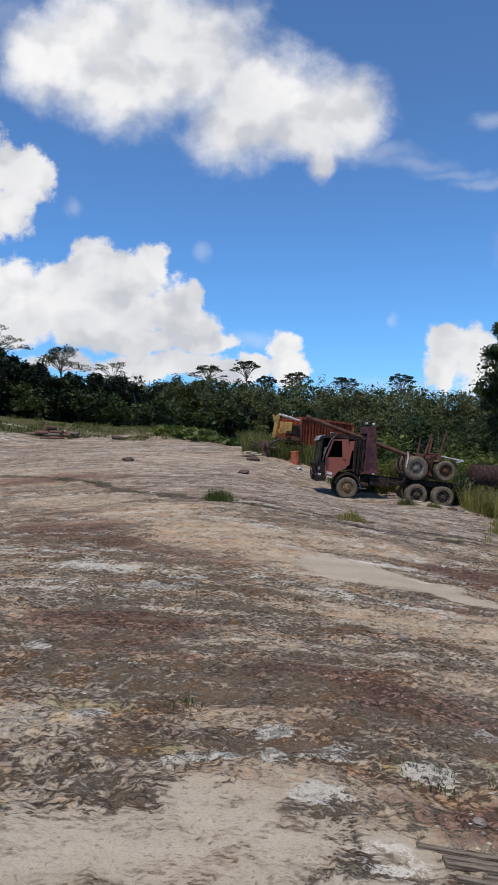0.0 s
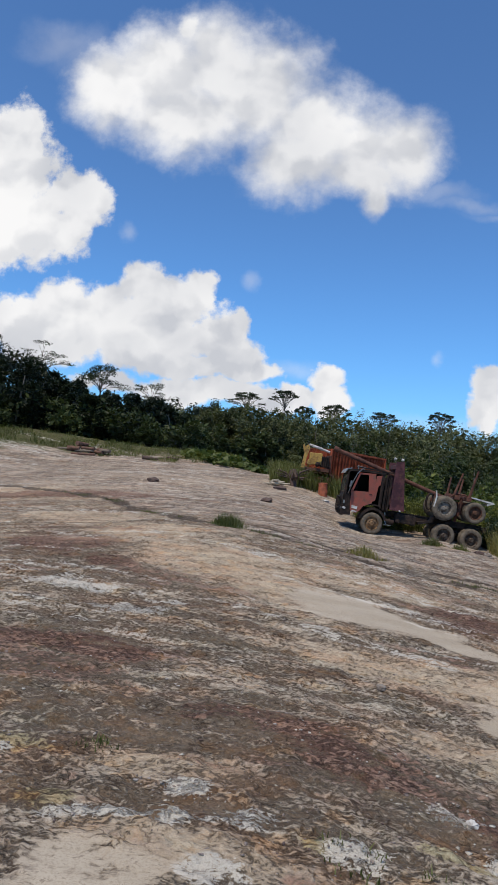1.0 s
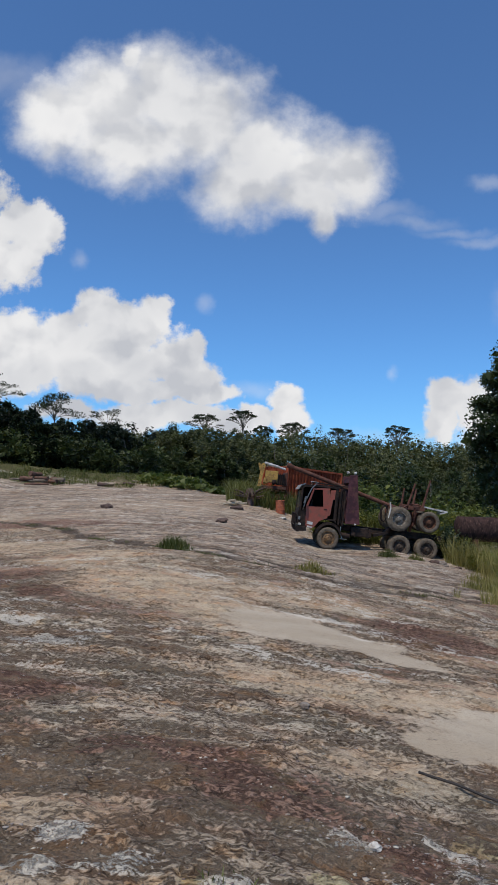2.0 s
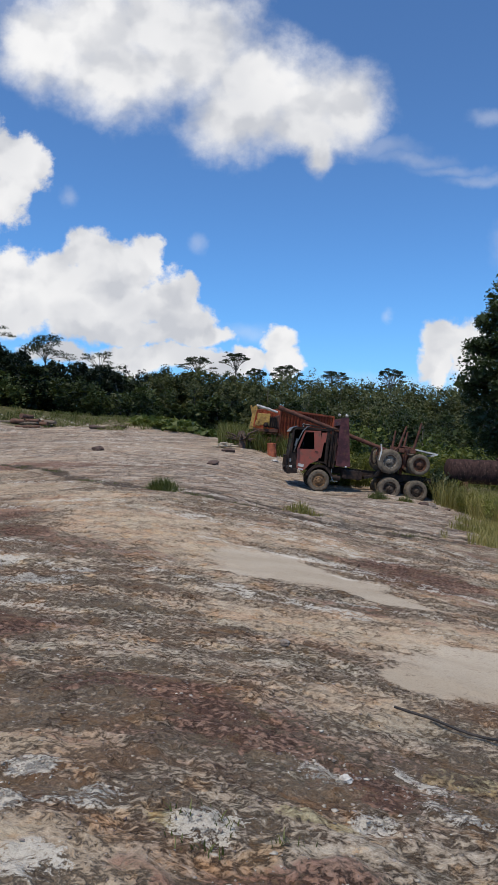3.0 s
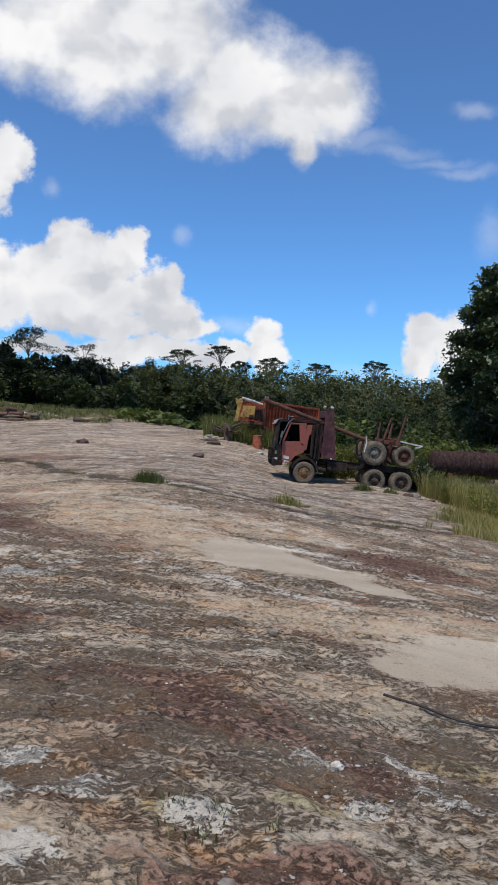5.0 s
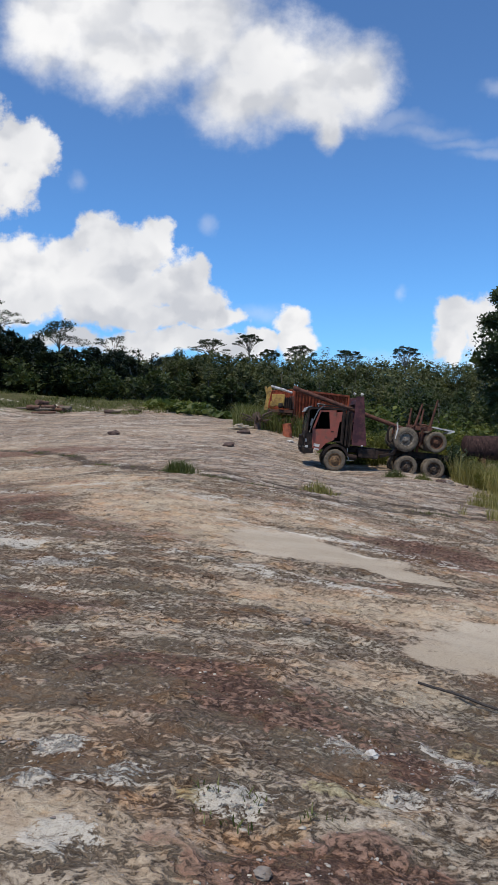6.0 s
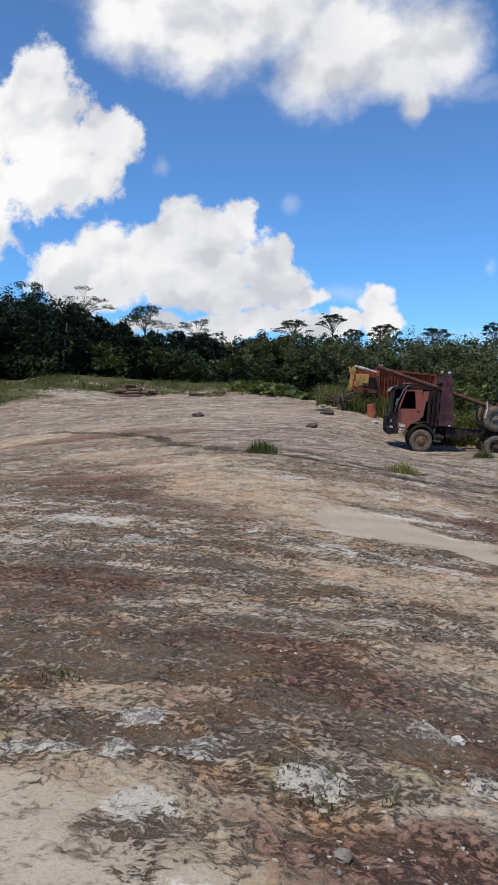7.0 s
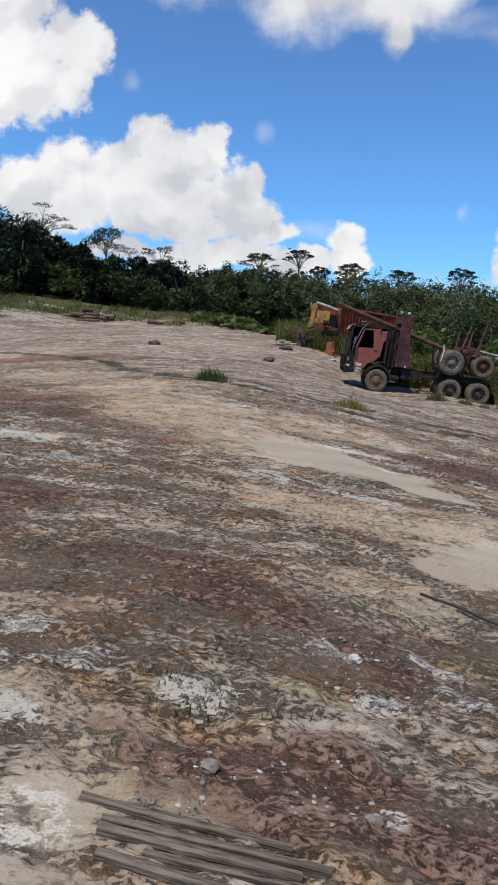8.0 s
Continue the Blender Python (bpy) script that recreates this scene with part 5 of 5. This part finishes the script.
def rock(name, x, y, r, mat_, label, seed, flat=0.6, group="", stretch=1.0):
    bm = bmesh.new()
    bmesh.ops.create_icosphere(bm, subdivisions=3, radius=1.0)
    off = Vector((seed * 3.7, seed * 1.3, seed * 5.1))
    for v in bm.verts:
        k = 1 + 0.45 * noise.noise(v.co * 1.1 + off) + 0.22 * noise.noise(v.co * 2.7 + off)
        q = Vector((round(v.co.x * 2.2) / 2.2, round(v.co.y * 2.2) / 2.2, round(v.co.z * 2.2) / 2.2))
        v.co = (v.co * 0.65 + q * 0.35) * k * r
        v.co.z *= flat
        v.co.x *= stretch
    ob = part(name, bm, mat_)
    ob.matrix_world = pose(x, y, rest_on(x, y) + r * flat * 0.25, 0, 0, seed * 47)
    return tagged(ob, label, "rock", group)


def build_drum():
    x0, y0 = 2.95, 45.6
    ob = thing("oil_drum", pose(x0, y0, base(x0, y0) - 0.06, 3, -4, 20), "dented orange steel oil drum beside weeds", "drum")
    bm = bmesh.new()
    prof = [(0.0, 0.0), (0.285, 0.0), (0.292, 0.015), (0.28, 0.04), (0.28, 0.28), (0.292, 0.30), (0.28, 0.32), (0.28, 0.56), (0.292, 0.58), (0.28, 0.60), (0.28, 0.85), (0.292, 0.875), (0.28, 0.88), (0.275, 0.86), (0.0, 0.86)]
    lathe(bm, prof, 28)
    bmesh.ops.rotate(bm, verts=bm.verts[:], cent=(0, 0, 0), matrix=Matrix.Rotation(radians(90), 3, "X"))
    for v in bm.verts:
        v.co.x += 0.02 * noise.noise(v.co * 4)
        v.co.y += 0.02 * noise.noise(v.co * 4 + Vector((5, 0, 0)))
    part("shell", bm, ORANGE, ob, smooth=False)
    bm = rod(bmesh.new(), (0.14, 0.05, 0.855), (0.14, 0.05, 0.885), 0.035, 12)
    part("bung", bm, RUST, ob)


def build_tank():
    """A big rusted cylinder lying in the grass."""
    x0, y0 = 11.5, 36.6
    ob = thing("steel_tank", pose(x0, y0, base(x0 + 3, y0) + 1.45, 0, 0.5, -2), "dark rusty cylindrical steel tank lying in tall grass", "tank")
    bm = bmesh.new()
    L, r = 6.4, 0.62
    lathe(bm, [(0.0, -0.16), (r * 0.5, -0.12), (r * 0.85, -0.05), (r, 0.0), (r + 0.012, 0.02), (r, 0.04), (r, 2.0), (r + 0.012, 2.02), (r, 2.04), (r, 4.2), (r + 0.012, 4.22), (r, 4.24), (r, L), (r * 0.85, L + 0.05), (0.0, L + 0.16)], 40)
    bmesh.ops.rotate(bm, verts=bm.verts[:], cent=(0, 0, 0), matrix=Matrix.Rotation(radians(-90), 3, "Z"))
    for v in bm.verts:
        v.co += v.co.normalized() * 0.02 * noise.noise(v.co * 1.7)
    part("shell", bm, TANK_RUST, ob)
    bm = rod(bmesh.new(), (2.6, 0, 0.55), (2.6, 0, 0.74), 0.18, 20)
    part("manhole", bm, TANK_RUST, ob)
    for x in (0.8, 4.8):
        part("saddle", plate(bmesh.new(), [(x - 0.12, -1.9), (x + 0.12, -1.9), (x + 0.12, -0.5), (x - 0.12, -0.5)], -0.5, 0.5), RUST, ob)


def log(x, y, length, r, yaw, mat_, seed, z=0.0, name="log", label="reddish cut log at the forest's edge", group="logs"):
    rng = np.random.default_rng(seed)
    bm = bmesh.new()
    rings = 7
    pr = [(r * rng.uniform(0.85, 1.1), -length / 2 + length * k / (rings - 1)) for k in range(rings)]
    lathe(bm, [(0, pr[0][1]), *pr, (0, pr[-1][1])], 14)
    for v in bm.verts:
        v.co += Vector((noise.noise(v.co * 2), 0, noise.noise(v.co * 2 + Vector((4, 1, 0))))) * r * 0.25
    ob = part(name, bm, mat_)
    ob.matrix_world = pose(x, y, base(x, y) + r * 0.7 + z, rng.uniform(-4, 4), 0, yaw)
    return tagged(ob, label, "log", group)


def plank(x, y, length, width, yaw, seed, z=0.0):
    """A split grey board, half sunk in the soil."""
    rng = np.random.default_rng(seed)
    bm = bmesh.new()
    n = 14
    top = []
    for k in range(n + 1):
        s = -length / 2 + length * k / n
        w0, w1 = -width / 2 * rng.uniform(0.8, 1.05), width / 2 * rng.uniform(0.8, 1.05)
        row = [bm.verts.new((s, w, h)) for w, h in ((w0, -0.02), (w0, 0.012), (w0 * 0.3, 0.017 + rng.uniform(-0.004, 0.004)), (0, 0.008), (w1 * 0.35, 0.017 + rng.uniform(-0.004, 0.004)), (w1, 0.011), (w1, -0.02))]
        top.append(row)
    for a, b in zip(top, top[1:]):
        for i in range(6):
            bm.faces.new((a[i], b[i], b[i + 1], a[i + 1]))
    bm.faces.new(top[0])
    bm.faces.new(top[-1][::-1])
    bmesh.ops.recalc_face_normals(bm, faces=bm.faces[:])
    ob = part("weathered_plank", bm, WEATHERED_WOOD)
    slope = math.degrees(math.atan2(base(x + 0.3, y) - base(x - 0.3, y), 0.6))
    ob.matrix_world = pose(x, y, (rest_on(x - 0.15, y) + rest_on(x + 0.15, y) + rest_on(x, y)) / 3 + 0.012 + z, 0, -slope, yaw)
    return tagged(ob, "split grey weathered plank half buried in soil", "plank", "planks in the soil")


def build_hose():
    cu = bpy.data.curves.new("hose", "CURVE")
    cu.dimensions, cu.bevel_depth, cu.bevel_resolution = "3D", 0.009, 3
    sp = cu.splines.new("NURBS")
    pts = [(2.20, 5.68), (2.32, 5.57), (2.42, 5.50), (2.54, 5.40), (2.70, 5.33), (2.95, 5.33), (3.25, 5.22), (3.6, 5.25), (4.0, 5.1)]
    sp.points.add(len(pts) - 1)
    for p, (x, y) in zip(sp.points, pts):
        p.co = (x, y, np.mean([rest_on(x + d, y) for d in (-0.1, -0.05, 0, 0.05, 0.1)]) + 0.03, 1)
    sp.use_endpoint_u = True
    ob = new("hose", cu)
    ob.data.materials.append(HOSE)
    tagged(ob, "thin black hose lying across bare earth", "hose")


def build_scrap():
    """A dark tangle of roots and scrap beside the wreck."""
    rng = np.random.default_rng(9)
    x0, y0 = 1.0, 46.4
    ob = thing("root_stump", pose(x0, y0, base(x0, y0)), "dark uprooted stump with tangled roots", "stump")
    pieces = [tapered([(0, 0, -0.1), (0.1, 0, 0.5), (-0.1, 0.1, 0.95)], 0.42, 0.25, 9)]
    for k in range(26):
        a, e = rng.uniform(0, 2 * math.pi), rng.uniform(-0.1, 1.0)
        r = rng.uniform(0.5, 1.2)
        tip = (math.cos(a) * r * 1.1, math.sin(a) * r, 0.35 + e * r * 0.8)
        pieces.append(tapered([(0, 0, 0.35), (tip[0] * 0.5 + rng.normal(0, 0.1), tip[1] * 0.5, 0.3 + (tip[2] - 0.3) * 0.7), tip], rng.uniform(0.07, 0.14), 0.025, 6))
    for k, (v, f) in enumerate(pieces):
        stuff("root" if k else "bole", v, f, DARK_STONE, "", "", parent=ob)


def lumps_at(name, x, y, r, rng, mat_, label):
    """Small uneven stones at the given places, as one mesh."""
    k = len(x)
    ico = bmesh.new()
    bmesh.ops.create_icosphere(ico, subdivisions=1, radius=1.0)
    ico.verts.ensure_lookup_table()
    bv = np.array([v.co[:] for v in ico.verts])
    bf = np.array([[v.index for v in f.verts] for f in ico.faces])
    ico.free()
    shape = rng.uniform(0.45, 1.4, (k, len(bv), 1)) * bv[None]
    shape *= (r[:, None] * rng.uniform(0.6, 1.9, (k, 3)) * (1, 1, 0.45))[:, None, :]
    v = shape + np.stack([x, y, ground_height(x, y) + r * 0.1], -1)[:, None, :]
    f = bf[None] + (np.arange(k) * len(bv))[:, None, None]
    stuff(name, v.reshape(-1, 3), f.reshape(-1, 3), mat_, label, "gravel")


def quartz_chips():
    """Pale chips strewn about the white patches."""
    rng = np.random.default_rng(19)
    x, y = [], []
    for cx, cy, sx, sy, k in ((1.55, 4.50, 0.16, 0.13, 130), (1.82, 4.12, 0.14, 0.10, 90), (2.15, 4.45, 0.16, 0.10, 90), (0.20, 4.16, 0.14, 0.09, 90), (1.50, 3.45, 0.35, 0.14, 90), (1.30, 5.3, 0.9, 0.6, 260), (-0.2, 5.5, 0.9, 0.9, 260), (3.6, 8.2, 0.8, 0.4, 120)):
        x.append(rng.normal(cx, sx, k))
        y.append(rng.normal(cy, sy, k))
    x, y = np.concatenate(x), np.concatenate(y)
    r = 0.003 + 0.008 * rng.uniform(0, 1, len(x)) ** 3
    lumps_at("quartz_chips", x, y, r, rng, CHIPS, "pale quartz chips strewn on laterite crust")


def pebble_field():
    """Loose grit and clods, thickest in the crusted foreground."""
    rng = np.random.default_rng(17)
    n = 12000
    d = rng.uniform(0, 1, n) ** 1.8
    y = 1.8 + 22 * d
    x = 1.0 + (y + 1.0) * rng.uniform(-0.62, 0.50, n)
    along, across = x * 0.97 - y * 0.24, x * 0.24 + y * 0.97
    keep = (fbm(along * 1.1, across * 2.6, 4, 61, 0.6) > 0.47) & (patches(x, y, SAND, 1.2, 5, 0.7) < 0.3)
    x, y = x[keep], y[keep]
    k = len(x)
    r = 0.002 + 0.007 * rng.uniform(0, 1, k) ** 5 + 0.0004 * y
    lumps_at("gravel", x, y, r, rng, PEBBLES, "loose gravel and clods on the crusted earth")
    quartz_chips()


def build_yard():
    build_truck()
    build_container()
    build_excavator()
    build_scrap()
    build_drum()
    build_tank()
    build_hose()
    rock("boulder", -6.55, 38.3, 0.30, DARK_STONE, "dark ironstone boulder on bare earth", 1, 0.6, "stones in the clearing")
    rock("boulder", -0.30, 33.9, 0.28, DARK_STONE, "low dark stone on bare earth", 2, 0.45, "stones in the clearing", 1.5)
    for k, (x, y, long, yaw, z) in enumerate(((-0.25, 45.1, 1.2, 70, 0.05), (0.0, 45.3, 1.0, 110, 0.14), (-0.1, 45.0, 0.8, 30, 0.26), (0.25, 45.4, 1.1, 95, 0.05))):
        log(x, y, long, 0.075, yaw, TIMBER, 70 + k, z, label="pale broken timber beside an uprooted stump", group="broken timbers")
    rock("boulder", 0.15, 43.6, 0.33, DARK_STONE, "dark flat stone near the stump", 4, 0.5, "stones in the clearing", 1.3)
    rock("boulder", 3.0, 43.6, 0.2, PALE_STONE, "pale stone beside the oil drum", 5, 0.5, "stones in the clearing", 1.4)
    rock("stone", 1.69, 4.46, 0.030, PALE_STONE, "small pale quartz stone on laterite crust", 6, 0.7, "small stones")
    rock("stone", 1.52, 6.77, 0.045, STONE, "small grey stone on tracked earth", 7, 0.6, "small stones")
    rock("stone", 1.67, 3.33, 0.03, STONE, "small grey stone in red laterite", 8, 0.6, "small stones")
    rock("stone", 1.14, 3.41, 0.03, STONE, "flat grey stone in red laterite", 9, 0.4, "small stones")
    for k, (x, y, r) in enumerate(((8.6, 29.9, 0.16), (9.0, 30.3, 0.2), (9.5, 29.6, 0.14), (8.9, 29.2, 0.1))):
        rock("boulder", x, y, r, STONE if k % 2 else DARK_STONE, "broken stone near the truck's rear wheels", 11 + k, 0.6, "stones in the clearing", 1.3)
    rng = np.random.default_rng(4)
    for k in range(9):
        log(-16.9 + 0.42 * k * 0.8 + rng.normal(0, 0.15), 56.4 + rng.normal(0, 0.5), rng.uniform(0.8, 1.9), rng.uniform(0.1, 0.2), rng.uniform(20, 160), CUT_WOOD if k % 4 else WEATHERED_WOOD, 40 + k, 0.12 * (k % 3))
    log(-10.3, 56.0, 1.3, 0.13, 85, DARK_STONE, 60, label="dark fallen log at the forest's edge")
    log(-8.6, 56.6, 0.9, 0.10, 80, DARK_STONE, 61, label="dark fallen log at the forest's edge")
    plank(1.10, 3.125, 0.64, 0.034, -4, 1, -0.004)
    plank(1.20, 3.050, 0.66, 0.030, -2, 2, 0.0)
    plank(1.16, 3.010, 0.58, 0.040, -3, 3, -0.004)
    plank(1.26, 2.975, 0.50, 0.022, -1, 5, -0.006)
    plank(1.12, 2.915, 0.46, 0.034, -6, 4, -0.006)
    pebble_field()


build_yard()
